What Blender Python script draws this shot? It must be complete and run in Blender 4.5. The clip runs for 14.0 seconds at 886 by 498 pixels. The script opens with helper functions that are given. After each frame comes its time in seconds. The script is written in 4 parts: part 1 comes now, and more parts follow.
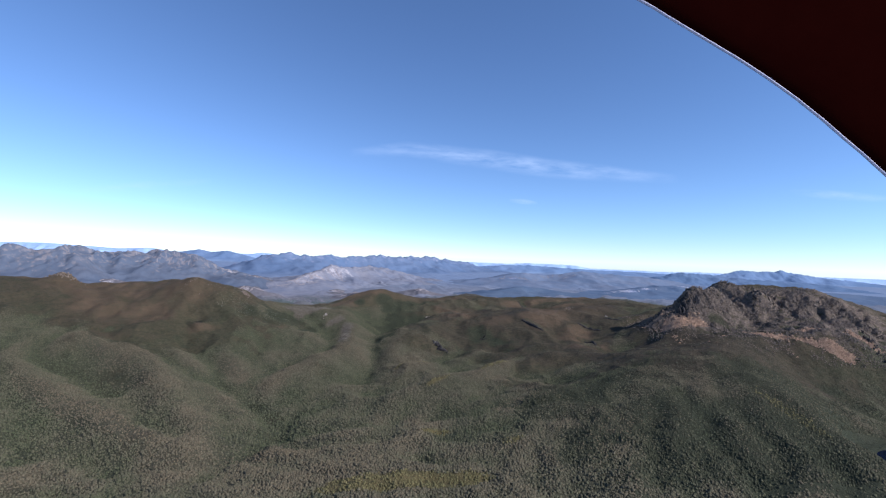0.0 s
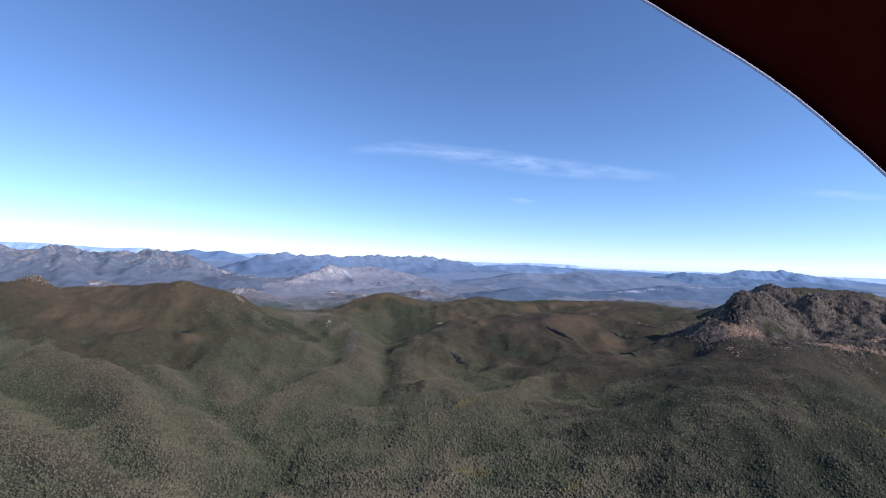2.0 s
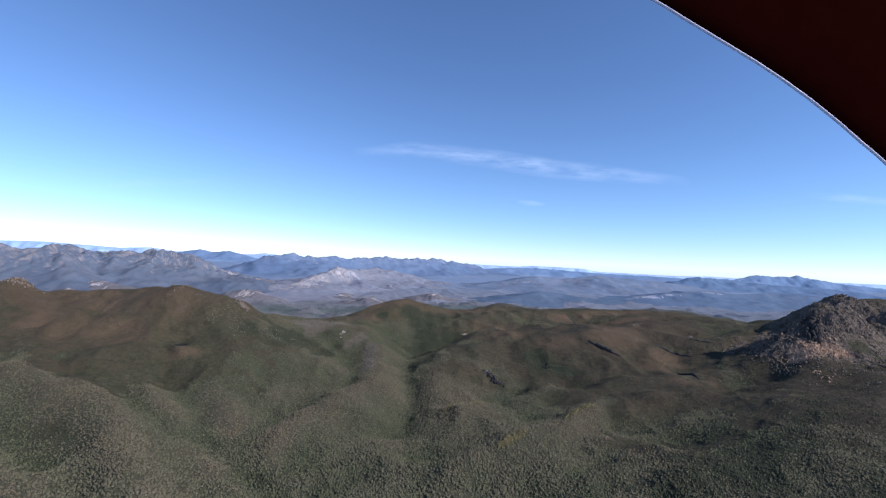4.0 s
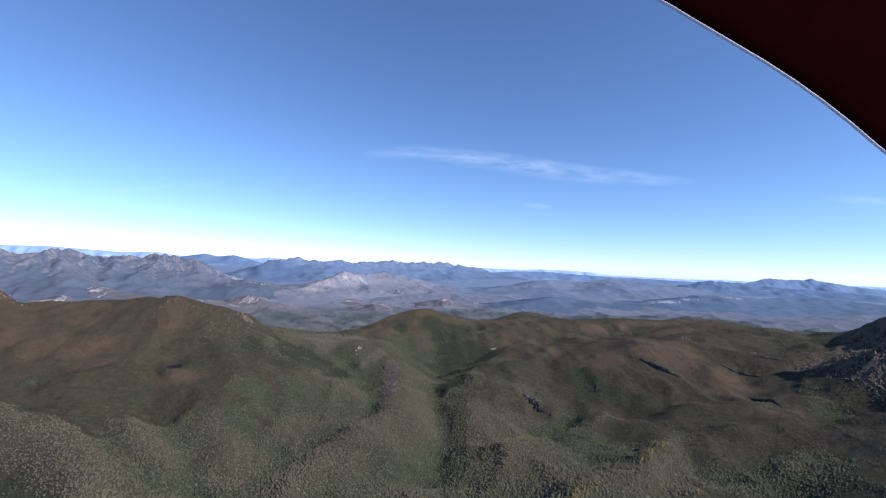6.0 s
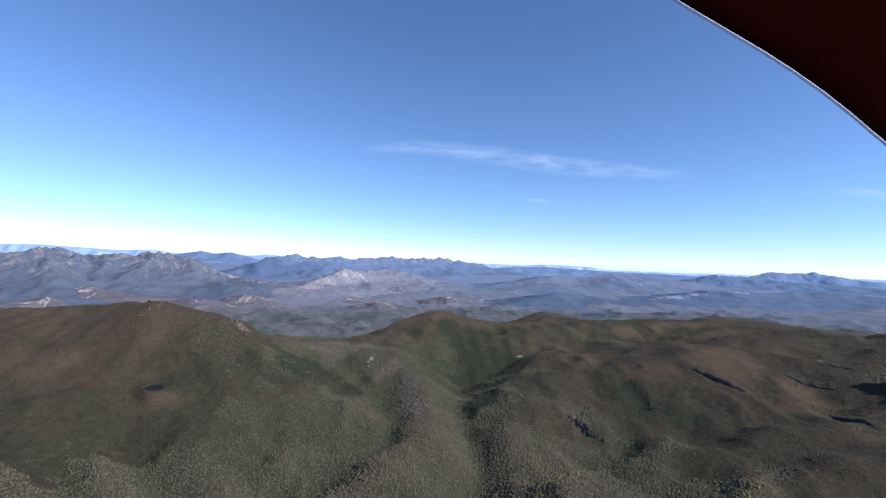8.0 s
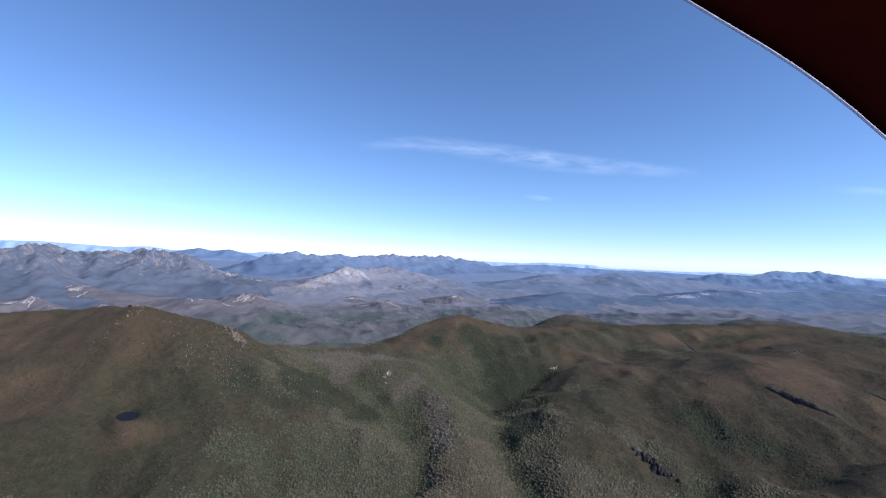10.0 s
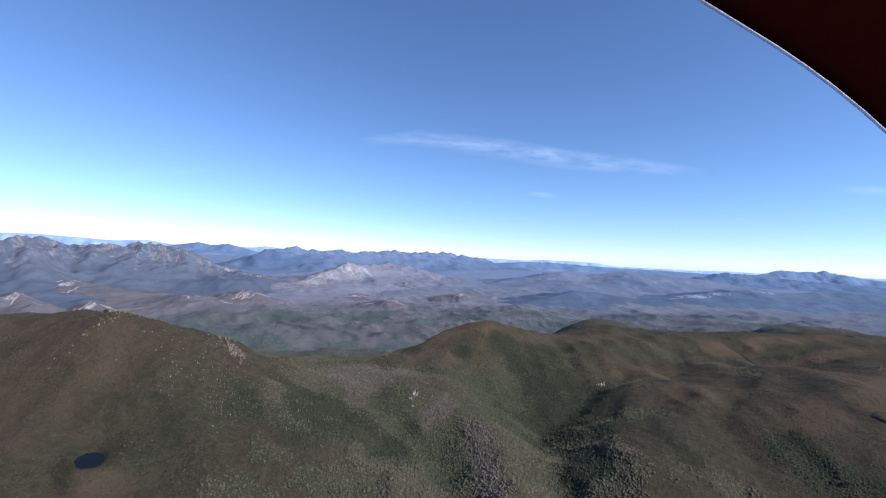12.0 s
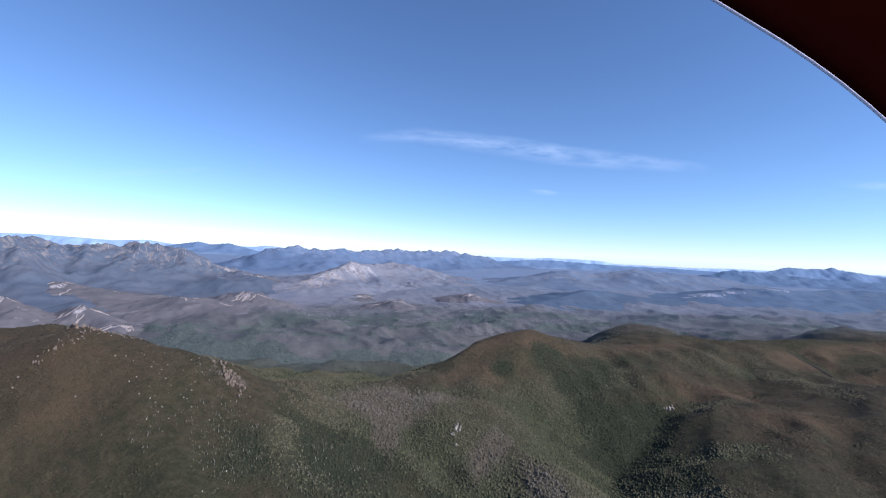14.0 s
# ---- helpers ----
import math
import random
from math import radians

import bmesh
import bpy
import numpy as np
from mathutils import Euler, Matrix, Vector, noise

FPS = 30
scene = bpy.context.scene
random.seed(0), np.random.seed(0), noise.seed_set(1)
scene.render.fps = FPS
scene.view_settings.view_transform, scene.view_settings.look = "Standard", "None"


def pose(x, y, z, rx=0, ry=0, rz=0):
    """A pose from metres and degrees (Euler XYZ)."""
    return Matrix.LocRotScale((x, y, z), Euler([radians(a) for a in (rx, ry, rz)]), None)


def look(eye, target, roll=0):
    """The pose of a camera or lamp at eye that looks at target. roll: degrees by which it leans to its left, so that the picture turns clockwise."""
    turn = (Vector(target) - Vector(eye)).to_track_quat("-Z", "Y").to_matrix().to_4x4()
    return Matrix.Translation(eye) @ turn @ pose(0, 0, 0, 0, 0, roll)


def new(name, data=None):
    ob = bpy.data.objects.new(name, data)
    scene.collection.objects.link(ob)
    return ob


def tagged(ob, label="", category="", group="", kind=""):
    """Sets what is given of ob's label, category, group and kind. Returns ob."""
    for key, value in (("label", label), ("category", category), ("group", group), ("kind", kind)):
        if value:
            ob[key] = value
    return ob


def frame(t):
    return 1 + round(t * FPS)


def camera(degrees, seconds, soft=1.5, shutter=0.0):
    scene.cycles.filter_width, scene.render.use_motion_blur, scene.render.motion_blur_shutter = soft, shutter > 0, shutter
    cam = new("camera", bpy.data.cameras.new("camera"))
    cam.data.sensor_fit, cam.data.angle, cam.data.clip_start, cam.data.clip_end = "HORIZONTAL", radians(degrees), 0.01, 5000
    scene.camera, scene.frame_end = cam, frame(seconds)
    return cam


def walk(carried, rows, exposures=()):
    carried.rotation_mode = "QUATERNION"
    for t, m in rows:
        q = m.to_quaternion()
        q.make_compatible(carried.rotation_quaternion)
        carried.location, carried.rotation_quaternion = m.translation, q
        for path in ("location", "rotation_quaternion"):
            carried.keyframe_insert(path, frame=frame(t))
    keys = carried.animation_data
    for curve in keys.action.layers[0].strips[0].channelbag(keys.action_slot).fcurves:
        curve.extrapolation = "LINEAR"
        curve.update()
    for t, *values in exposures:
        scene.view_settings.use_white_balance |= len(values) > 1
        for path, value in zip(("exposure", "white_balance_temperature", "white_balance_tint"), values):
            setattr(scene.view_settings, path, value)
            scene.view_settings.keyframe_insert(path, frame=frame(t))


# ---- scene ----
cam = camera(87.4, 14.0, soft=1.2)
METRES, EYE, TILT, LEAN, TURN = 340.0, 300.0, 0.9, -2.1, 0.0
ROWS = [
    (0.0, 0.0, 0.0, 0.0, -0.0, 0.0, 0.0),
    (0.5, -0.0136, 0.0341, -0.0, -0.14, 0.05, 0.09),
    (1.0, -0.0287, 0.071, -0.0001, -0.58, 0.12, 0.1),
    (1.5, -0.0418, 0.1051, 0.0003, -0.46, 0.03, -0.03),
    (2.0, -0.0563, 0.1418, 0.0008, -0.48, -0.06, 0.06),
    (2.5, -0.0694, 0.1755, 0.0008, -0.05, 0.04, -0.15),
    (5.0, -0.1393, 0.3505, 0.0031, 0.33, 0.34, -0.51),
    (5.5, -0.1523, 0.3826, 0.004, 0.57, 0.49, -0.43),
    (6.0, -0.1664, 0.4169, 0.0049, 0.75, 0.65, -0.27),
    (6.5, -0.1791, 0.4479, 0.0054, 0.98, 0.66, -0.18),
    (7.0, -0.1926, 0.4816, 0.006, 0.98, 0.31, 0.12),
    (7.5, -0.2051, 0.5125, 0.0063, 0.8, 0.22, 0.16),
    (8.0, -0.218, 0.5455, 0.0069, 0.44, 0.11, 0.12),
    (10.5, -0.2824, 0.7034, 0.006, 0.27, -0.25, -0.1),
    (11.0, -0.2964, 0.7359, 0.0059, 0.19, -0.33, -0.31),
    (11.5, -0.3096, 0.7659, 0.0056, 0.13, -0.42, -0.58),
    (12.0, -0.3239, 0.7985, 0.0055, 0.25, -0.63, -0.53),
    (12.5, -0.3371, 0.8293, 0.0053, 0.4, -0.93, -0.22),
    (13.0, -0.3512, 0.8625, 0.0048, 0.42, -1.01, -0.12),
    (13.5, -0.3642, 0.8927, 0.0043, 0.34, -0.91, -0.13),
    (14.0, -0.3782, 0.9256, 0.0041, 0.3, -0.83, -0.27),
]
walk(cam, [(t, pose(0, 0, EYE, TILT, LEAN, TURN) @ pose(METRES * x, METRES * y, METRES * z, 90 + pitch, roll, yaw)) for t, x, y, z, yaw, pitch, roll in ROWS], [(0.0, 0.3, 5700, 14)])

# ---- world, sun ----
SUN = Vector((0.78, -0.33, 0.55)).normalized()
world = bpy.data.worlds.new("sky")
scene.world = world
world.use_nodes = True
wn = world.node_tree
sky = wn.nodes.new("ShaderNodeTexSky")
sky.sky_type = "NISHITA"
sky.sun_disc = False
sky.sun_elevation = math.asin(SUN.z)
sky.sun_rotation = math.atan2(SUN.x, SUN.y)
sky.altitude = 5700
sky.air_density, sky.dust_density, sky.ozone_density = 1.45, 0.17, 3.6
wn.links.new(sky.outputs[0], wn.nodes["Background"].inputs[0])
wn.nodes["Background"].inputs[1].default_value = 0.127
sun = new("sun", bpy.data.lights.new("sun", "SUN"))
sun.data.energy, sun.data.angle, sun.data.color = 4.6, radians(0.5), (1.0, 0.93, 0.85)
sun.matrix_world = look((900, 0, 900), Vector((900, 0, 900)) - SUN)


# ---- noise for the lie of the land ----
_table = np.random.default_rng(7).random((256, 256))


def value(x, y, seed=0):
    """Smooth noise from -1 to 1 with cells of one unit."""
    xi, yi = np.floor(x).astype(int), np.floor(y).astype(int)
    u, v = x - xi, y - yi
    u, v = u * u * u * (u * (6 * u - 15) + 10), v * v * v * (v * (6 * v - 15) + 10)
    a, b = (xi + seed * 37) % 256, (yi + seed * 91) % 256
    a1, b1 = (a + 1) % 256, (b + 1) % 256
    return 2 * ((_table[a, b] * (1 - u) + _table[a1, b] * u) * (1 - v) + (_table[a, b1] * (1 - u) + _table[a1, b1] * u) * v) - 1


def fbm(x, y, size, octaves=4, seed=0, fall=0.5):
    total, amp = 0.0, 1.0
    for k in range(octaves):
        c, s = math.cos(k * 1.1 + 0.3), math.sin(k * 1.1 + 0.3)
        total = total + amp * value((x * c - y * s) / size, (x * s + y * c) / size, seed + k)
        size, amp = size / 2.03, amp * fall
    return total


def ridged(x, y, size, octaves=4, seed=0, fall=0.5):
    total, amp = 0.0, 1.0
    for k in range(octaves):
        c, s = math.cos(k * 0.9 + 0.5), math.sin(k * 0.9 + 0.5)
        total = total + amp * (1 - 2 * np.abs(value((x * c - y * s) / size, (x * s + y * c) / size, seed + k)))
        size, amp = size / 2.1, amp * fall
    return total


def step(a, b, v):
    q = np.clip((v - a) / (b - a), 0, 1)
    return q * q * (3 - 2 * q)


def bump(x, y, cx, cy, a, b, turn=0):
    c, s = math.cos(radians(turn)), math.sin(radians(turn))
    u, v = ((x - cx) * c + (y - cy) * s) / a, (-(x - cx) * s + (y - cy) * c) / b
    return np.exp(-(u * u + v * v))


# hills (and hollows, of negative height) of the highland from west to east: middle, height, half length, half width, turn
LONG_RIDGE = [
    (-442, 420, 40.1, 107, 146, 77), (-407, 539, 34.4, 152, 153, 44), (-300, 319, -3.1, 44, 44, 0), (-300, 527, 2.4, 44, 44, 0),
    (-298, 424, 5.6, 55, 26, 120), (-271, 484, -7.9, 74, 31, 12), (-268, 355, 17.1, 101, 50, 27), (-254, 565, 25.3, 160, 78, 52),
    (-248, 371, -5.8, 44, 44, 0), (-248, 402, 8.3, 27, 86, 15), (-248, 423, 4.2, 44, 44, 0), (-248, 527, -0.8, 44, 44, 0),
]
TARN_HOLLOW = [
    (-235, 473, 43.0, 76, 42, 164), (-215, 585, -11.8, 73, 45, 119), (-214, 284, -2.2, 85, 36, 120), (-214, 382, -4.0, 55, 26, 30),
    (-200, 662, -11.5, 85, 36, 150), (-200, 662, 24.2, 85, 36, 0), (-196, 371, 8.7, 44, 44, 0), (-196, 423, 5.8, 44, 44, 0),
    (-196, 475, -4.2, 44, 44, 0), (-196, 579, 8.7, 44, 44, 0), (-194, 404, 1.7, 67, 31, 137), (-180, 512, 27.4, 52, 49, 96),
]
CRAG_SLOPES = [
    (-172, 396, -4.6, 85, 36, 30), (-168, 314, 12.3, 38, 57, 152), (-165, 238, -12.3, 73, 65, 35), (-161, 416, 7.9, 62, 30, 23),
    (-158, 508, -3.1, 55, 26, 60), (-144, 267, 4.9, 44, 44, 0), (-144, 319, -6.0, 44, 44, 0), (-144, 327, -2.1, 62, 28, 4),
    (-144, 423, 7.9, 44, 44, 0), (-144, 579, 2.5, 44, 44, 0), (-137, 515, 6.2, 29, 42, 171), (-116, 494, 3.7, 55, 26, 60),
]
SADDLE = [
    (-102, 424, 6.4, 34, 34, 0), (-99, 489, 7.6, 30, 36, 179), (-92, 267, -3.8, 44, 44, 0), (-92, 371, 5.9, 44, 44, 0),
    (-92, 579, 3.6, 44, 44, 0), (-90, 591, 41.3, 81, 49, 58), (-81, 293, -3.3, 67, 98, 13), (-60, 466, 8.7, 85, 36, 150),
    (-40, 371, -4.1, 44, 44, 0), (-40, 527, 6.4, 44, 44, 0), (-40, 579, 3.5, 44, 44, 0), (-33, 443, 9.0, 82, 35, 58),
]
GREY_SPUR = [
    (-18, 368, 8.7, 55, 26, 120), (-7, 305, -4.7, 44, 35, 16), (-4, 508, 5.3, 85, 36, 90), (-4, 564, 3.9, 55, 26, 60),
    (-3, 319, 7.1, 57, 39, 10), (12, 579, 2.7, 44, 44, 0), (37, 377, 7.3, 29, 28, 68), (39, 720, 41.8, 160, 64, 66),
    (64, 267, 3.4, 44, 44, 0), (64, 319, 5.9, 44, 44, 0), (64, 579, 6.0, 44, 44, 0), (82, 241, 2.3, 37, 74, 14),
]
STREAM_VALLEY = [
    (94, 494, 3.1, 55, 26, 30), (104, 434, 5.6, 83, 42, 72), (104, 491, -12.0, 72, 42, 120), (108, 508, -1.5, 55, 26, 30),
    (111, 446, 27.7, 67, 106, 34), (116, 267, 6.4, 44, 44, 0), (116, 371, 2.9, 44, 44, 0), (116, 423, -5.1, 44, 44, 0),
    (116, 475, 4.1, 44, 44, 0), (116, 579, -5.1, 44, 44, 0), (116, 644, 33.7, 103, 52, 17), (122, 298, 3.6, 85, 36, 90),
]
BROWN_PLATEAU = [
    (126, 447, -10.1, 57, 43, 15), (142, 561, 37.7, 155, 61, 31), (150, 284, 1.7, 85, 36, 60), (150, 536, -11.6, 85, 36, 120),
    (164, 284, 4.9, 85, 36, 60), (164, 284, 5.4, 85, 36, 120), (164, 522, 10.8, 85, 36, 120), (166, 335, 15.1, 75, 39, 35),
    (166, 458, 6.7, 52, 27, 158), (168, 215, 3.3, 44, 44, 0), (168, 371, -5.4, 44, 44, 0), (168, 579, -7.0, 44, 44, 0),
]
ROCKY_PEAK = [
    (175, 490, 4.1, 37, 20, 156), (212, 304, 25.4, 45, 81, 164), (220, 371, -4.1, 44, 44, 0), (220, 475, 4.5, 44, 44, 0),
    (234, 427, 9.3, 129, 20, 40), (249, 435, 22.6, 20, 67, 97), (269, 466, -9.6, 27, 47, 179), (285, 492, 15.5, 20, 31, 16),
    (289, 749, 42.3, 160, 121, 171), (300, 365, 19.4, 110, 47, 161), (315, 373, 4.4, 46, 24, 38), (361, 490, 79.1, 157, 117, 178),
]
HILLS = LONG_RIDGE + TARN_HOLLOW + CRAG_SLOPES + SADDLE + GREY_SPUR + STREAM_VALLEY + BROWN_PLATEAU + ROCKY_PEAK
# wooded foothills in the basin
FOOTHILLS = [
    (60, 1000, 14, 150, 110, 0), (430, 1140, 18, 170, 90, 10), (20, 1170, 14, 140, 80, 0), (-200, 690, -16, 95, 55, 20),
    (260, 930, 14, 150, 70, 20), (-330, 800, 10, 110, 50, 160), (-60, 820, 8, 120, 40, 15), (520, 800, 18, 120, 80, 30), (460, 990, 14, 110, 70, 10),
]
# narrow spurs (raised) and gullies (lowered): height, half width, line
SPURS = [
    (5, 14, (-274, 351), (-212, 335), (-168, 289), (-150, 275)), (5, 14, (-290, 311), (-224, 280), (-176, 255), (-135, 246)),
    (4, 14, (-86, 468), (-83, 441), (-78, 407), (-100, 375), (-122, 341)), (2.5, 13, (-38, 362), (2, 391), (34, 408), (57, 397), (85, 407)), (3, 11, (-30, 312), (18, 338), (54, 371), (90, 379)),
    (1, 12, (-107, 533), (-97, 472), (-87, 452)), (-3.5, 14, (-6, 548), (-42, 514), (-65, 488), (-60, 452), (-58, 412), (-56, 391), (-63, 358)),
    (-3, 12, (-208, 383), (-177, 359), (-149, 332)), (-3, 12, (-250, 320), (-195, 300), (-150, 262)),
]
TARN = (-215.5, 412.5, 234.3, 3.6)
LAKE = (244, 238, 204.6, 13.0)


def along(x, y, line):
    """The distance to a line of points."""
    best = 1e9
    for (ax, ay), (bx, by) in zip(line[:-1], line[1:]):
        k = np.clip(((x - ax) * (bx - ax) + (y - ay) * (by - ay)) / ((bx - ax) ** 2 + (by - ay) ** 2), 0, 1)
        best = np.minimum(best, np.hypot(x - ax - k * (bx - ax), y - ay - k * (by - ay)))
    return best


def broad(x, y):
    """The land's large forms: the highland, the basin behind it and its foothills."""
    z = 200 - 22 / (1 + np.exp(-(y - 800) / 80))
    for cx, cy, h, a, b, turn in HILLS:
        z = z + h * bump(x, y, cx, cy, a, b, turn)
    for cx, cy, h, a, b, turn in FOOTHILLS:
        z = z + h * bump(x, y, cx, cy, a, b, turn)
    for h, w, *line in SPURS:
        z = z + h * np.exp(-(along(x, y, line) / w) ** 2)
    side = 0.35 + 0.65 * step(-250, 150, x + 0.25 * (y - 1000))
    foot = step(680, 830, y) * (0.35 + 0.65 * step(1500, 1100, y)) * step(2600, 2000, y) * np.maximum(side, step(1150, 950, y))
    z = z + foot * (1 + 9 * (ridged(x, 0.7 * y + 0.35 * x, 150, 5, 21, 0.52) - 0.2))
    z = z + step(1200, 1700, y) * 2.0 * fbm(x, y, 260, 3, 25)
    out = step(520, 900, np.abs(x)) * step(900, 500, y)
    z = z + out * 10 * fbm(x, y, 240, 3, 29)
    return z


def carved(x0=-480, x1=420, y0=150, y1=770, cell=3.0):
    """Gullies worn by running water: the depth on a grid, from the water that each cell passes on."""
    gx, gy = np.arange(x0, x1, cell), np.arange(y0, y1, cell)
    X, Y = np.meshgrid(gx, gy)
    z = broad(X, Y) + 1.6 * fbm(X, Y, 34, 3, 111)
    ny, nx = z.shape
    water = np.ones(z.size)
    flat = z.ravel()
    for k in np.argsort(-flat):
        j, i = divmod(int(k), nx)
        if 0 < i < nx - 1 and 0 < j < ny - 1:
            best, drop = -1, 0.0
            for dj, di, far in ((-1, -1, 1.414), (-1, 0, 1), (-1, 1, 1.414), (0, -1, 1), (0, 1, 1), (1, -1, 1.414), (1, 0, 1), (1, 1, 1.414)):
                d = (flat[k] - flat[k + dj * nx + di]) / far
                if d > drop:
                    best, drop = k + dj * nx + di, d
            if best >= 0:
                water[best] += water[k]
    depth = np.log(np.minimum(water.reshape(z.shape), 900))
    for _ in range(3):
        p = np.pad(depth, 1, mode="edge")
        depth = (p[:-2, 1:-1] + p[2:, 1:-1] + p[1:-1, :-2] + p[1:-1, 2:] + 2 * depth + 0.5 * (p[:-2, :-2] + p[2:, 2:] + p[:-2, 2:] + p[2:, :-2])) / 8
    depth = depth - depth.mean()
    edge = step(0, 60, X - x0) * step(0, 60, x1 - X) * step(0, 30, Y - y0) * step(0, 90, y1 - Y)
    return gx, gy, depth * edge


_cx, _cy, _carved = carved()


def gullies(x, y):
    """The carved depth at any place, from the grid."""
    u, v = (x - _cx[0]) / 3.0, (y - _cy[0]) / 3.0
    inside = (u > 0) & (u < len(_cx) - 1.01) & (v > 0) & (v < len(_cy) - 1.01)
    u, v = np.clip(u, 0, len(_cx) - 1.01), np.clip(v, 0, len(_cy) - 1.01)
    i, j = u.astype(int), v.astype(int)
    u, v = u - i, v - j
    d = (_carved[j, i] * (1 - u) + _carved[j, i + 1] * u) * (1 - v) + (_carved[j + 1, i] * (1 - u) + _carved[j + 1, i + 1] * u) * v
    return np.where(inside, d, 0)


def crag_mask(x, y):
    """Where bare rock stands: the rocky peak, the knobs of the long ridge."""
    m = bump(x, y, 275, 440, 75, 32, -8) + bump(x, y, 345, 420, 75, 50, 30) + 0.9 * bump(x, y, 222, 420, 28, 26) + 0.85 * bump(x, y, 238, 458, 26, 36) + 0.9 * bump(x, y, 280, 500, 30, 32)
    m = m + 0.45 * bump(x, y, -266, 492, 26, 8, 10) + 0.45 * bump(x, y, -198, 471, 10, 7) + 0.5 * bump(x, y, -384, 470, 14, 10)
    return np.clip(m, 0, 1)


def shore(dx, dy, r):
    """The distance from a pool's middle; the small tarn is stretched twice as long as wide to fit the camera's view."""
    if r > 6:
        return np.hypot(dx, dy)
    return np.hypot((0.61 * dx - 0.79 * dy) / 1.6, (0.79 * dx + 0.61 * dy) / 0.9)


KNOBS = [(-202, 478, 3.0, 9, 8), (-252, 478, -2.5, 20, 12), (-384, 471, 8.0, 13, 10), (-250, 462, 3.0, 9, 22), (257, 440, 3.0, 9, 12), (301, 440, 4.0, 8, 12), (338, 440, 3.0, 16, 12), (278, 436, -3.0, 7, 14), (318, 436, -3.0, 6, 12), (232, 436, 3.0, 8, 9)]


def land(x, y):
    z = broad(x, y)
    near = step(1000, 640, y)
    rock = crag_mask(x, y)
    z = z + near * (0.7 * fbm(x, y, 46, 3, 3) + 1.2 * (ridged(x, y, 30, 3, 5) - 0.3) - 1.25 * gullies(x, y)) * (1 - 0.5 * rock)
    stone = rock * (1 - 0.8 * np.clip(patches(x, y, SCREE) + patches(x, y, SHRUB), 0, 1))
    z = z + stone * (2.6 * (ridged(x, y, 26, 4, 9, 0.62) - 0.4) + 2.2 * (ridged(x, y, 11, 3, 15, 0.6) - 0.4))
    for kx, ky, kh, ka, kb in KNOBS:
        z = z + kh * bump(x, y, kx, ky, ka, kb)
    z = z + step(640, 800, y) * step(3000, 1500, y) * 2.0 * (ridged(x, y, 62, 4, 31, 0.55) - 0.3)
    for cx, cy, level, r in (TARN, LAKE):
        d = shore(x - cx, y - cy, r) * (1 + 0.05 * np.sin(3 * np.arctan2(y - cy, x - cx) + 1))
        z = np.where(d < r * 3.2, z + (level + 0.2 - z) * step(r * 3.2, r * 1.45, d), z)
        z = z - 2.5 * step(r * 1.45, r * 0.75, d)
    return z


def hollow(x, y, r=22.0):
    """How far a place lies below its surroundings, in metres: gullies are positive."""
    return (broad(x + r, y) + broad(x - r, y) + broad(x, y + r) + broad(x, y - r)) / 4 - broad(x, y)


# stretches of one cover: middle, half length, half width, turn, how strong
BROWN_WEST = [
    (-334, 478, 26, 6, 160, 1.1), (-330, 465, 90, 34, 170, 1.0), (-305, 433, 22, 12, 30, 0.55), (-300, 420, 60, 26, 150, 0.9),
    (-300, 440, 70, 22, 160, 0.45), (-292, 450, 30, 10, 140, 0.5), (-280, 395, 40, 14, 150, 0.5), (-270, 385, 50, 20, 150, 0.5),
    (-265, 495, 40, 12, 0, 0.6), (-262, 420, 26, 40, 20, 0.8), (-255, 440, 26, 9, 150, 0.5), (-235, 425, 60, 10, 155, 0.45),
    (-215, 365, 50, 10, 150, 0.45),
]
BROWN_MIDDLE = [
    (-206, 402, 14, 8, 20, 0.9), (-150, 440, 18, 8, 160, 1.0), (-148, 464, 18, 9, 150, 0.4), (-112, 545, 22, 20, 60, 0.7),
    (-96, 588, 34, 24, 0, 0.9), (-5, 612, 40, 12, 10, 1), (10, 553, 30, 20, 0, 0.8), (20, 505, 34, 26, 20, 0.7),
    (60, 480, 26, 22, 0, 0.6), (95, 480, 12, 20, 20, 1.3), (100, 612, 22, 8, 0, 1.2), (104, 588, 16, 9, 0, 1.0),
    (107, 615, 45, 14, 20, 1),
]
BROWN_EAST = [
    (108, 497, 9, 12, 0, 1.0), (112, 500, 16, 34, 10, 1), (121, 510, 10, 26, 15, 1.2), (126, 514, 12, 20, 0, 1.2),
    (127, 452, 30, 14, 60, 0.9), (128, 404, 22, 10, 20, 0.8), (140, 462, 12, 17, 30, 1.2), (148, 438, 7, 12, 20, 1.1),
    (150, 592, 50, 7, 5, 1.1), (150, 626, 40, 8, 5, 1.2), (217, 690, 90, 26, 150, 0.7),
]
BROWN = BROWN_WEST + BROWN_MIDDLE + BROWN_EAST
WET_WEST = [
    (-185, 450, 14, 9, 150, 0.8), (-166, 468, 28, 15, 140, 0.85), (-160, 456, 26, 18, 150, 1.0), (-160, 468, 28, 14, 150, 1.0),
    (-130, 450, 26, 12, 60, 0.5), (-94, 553, 10, 14, 0, 0.7), (-73, 566, 26, 10, 60, 1), (-56, 520, 16, 40, 10, 0.75),
    (-54, 506, 11, 24, 20, 1), (-52, 562, 44, 17, 25, 0.85),
]
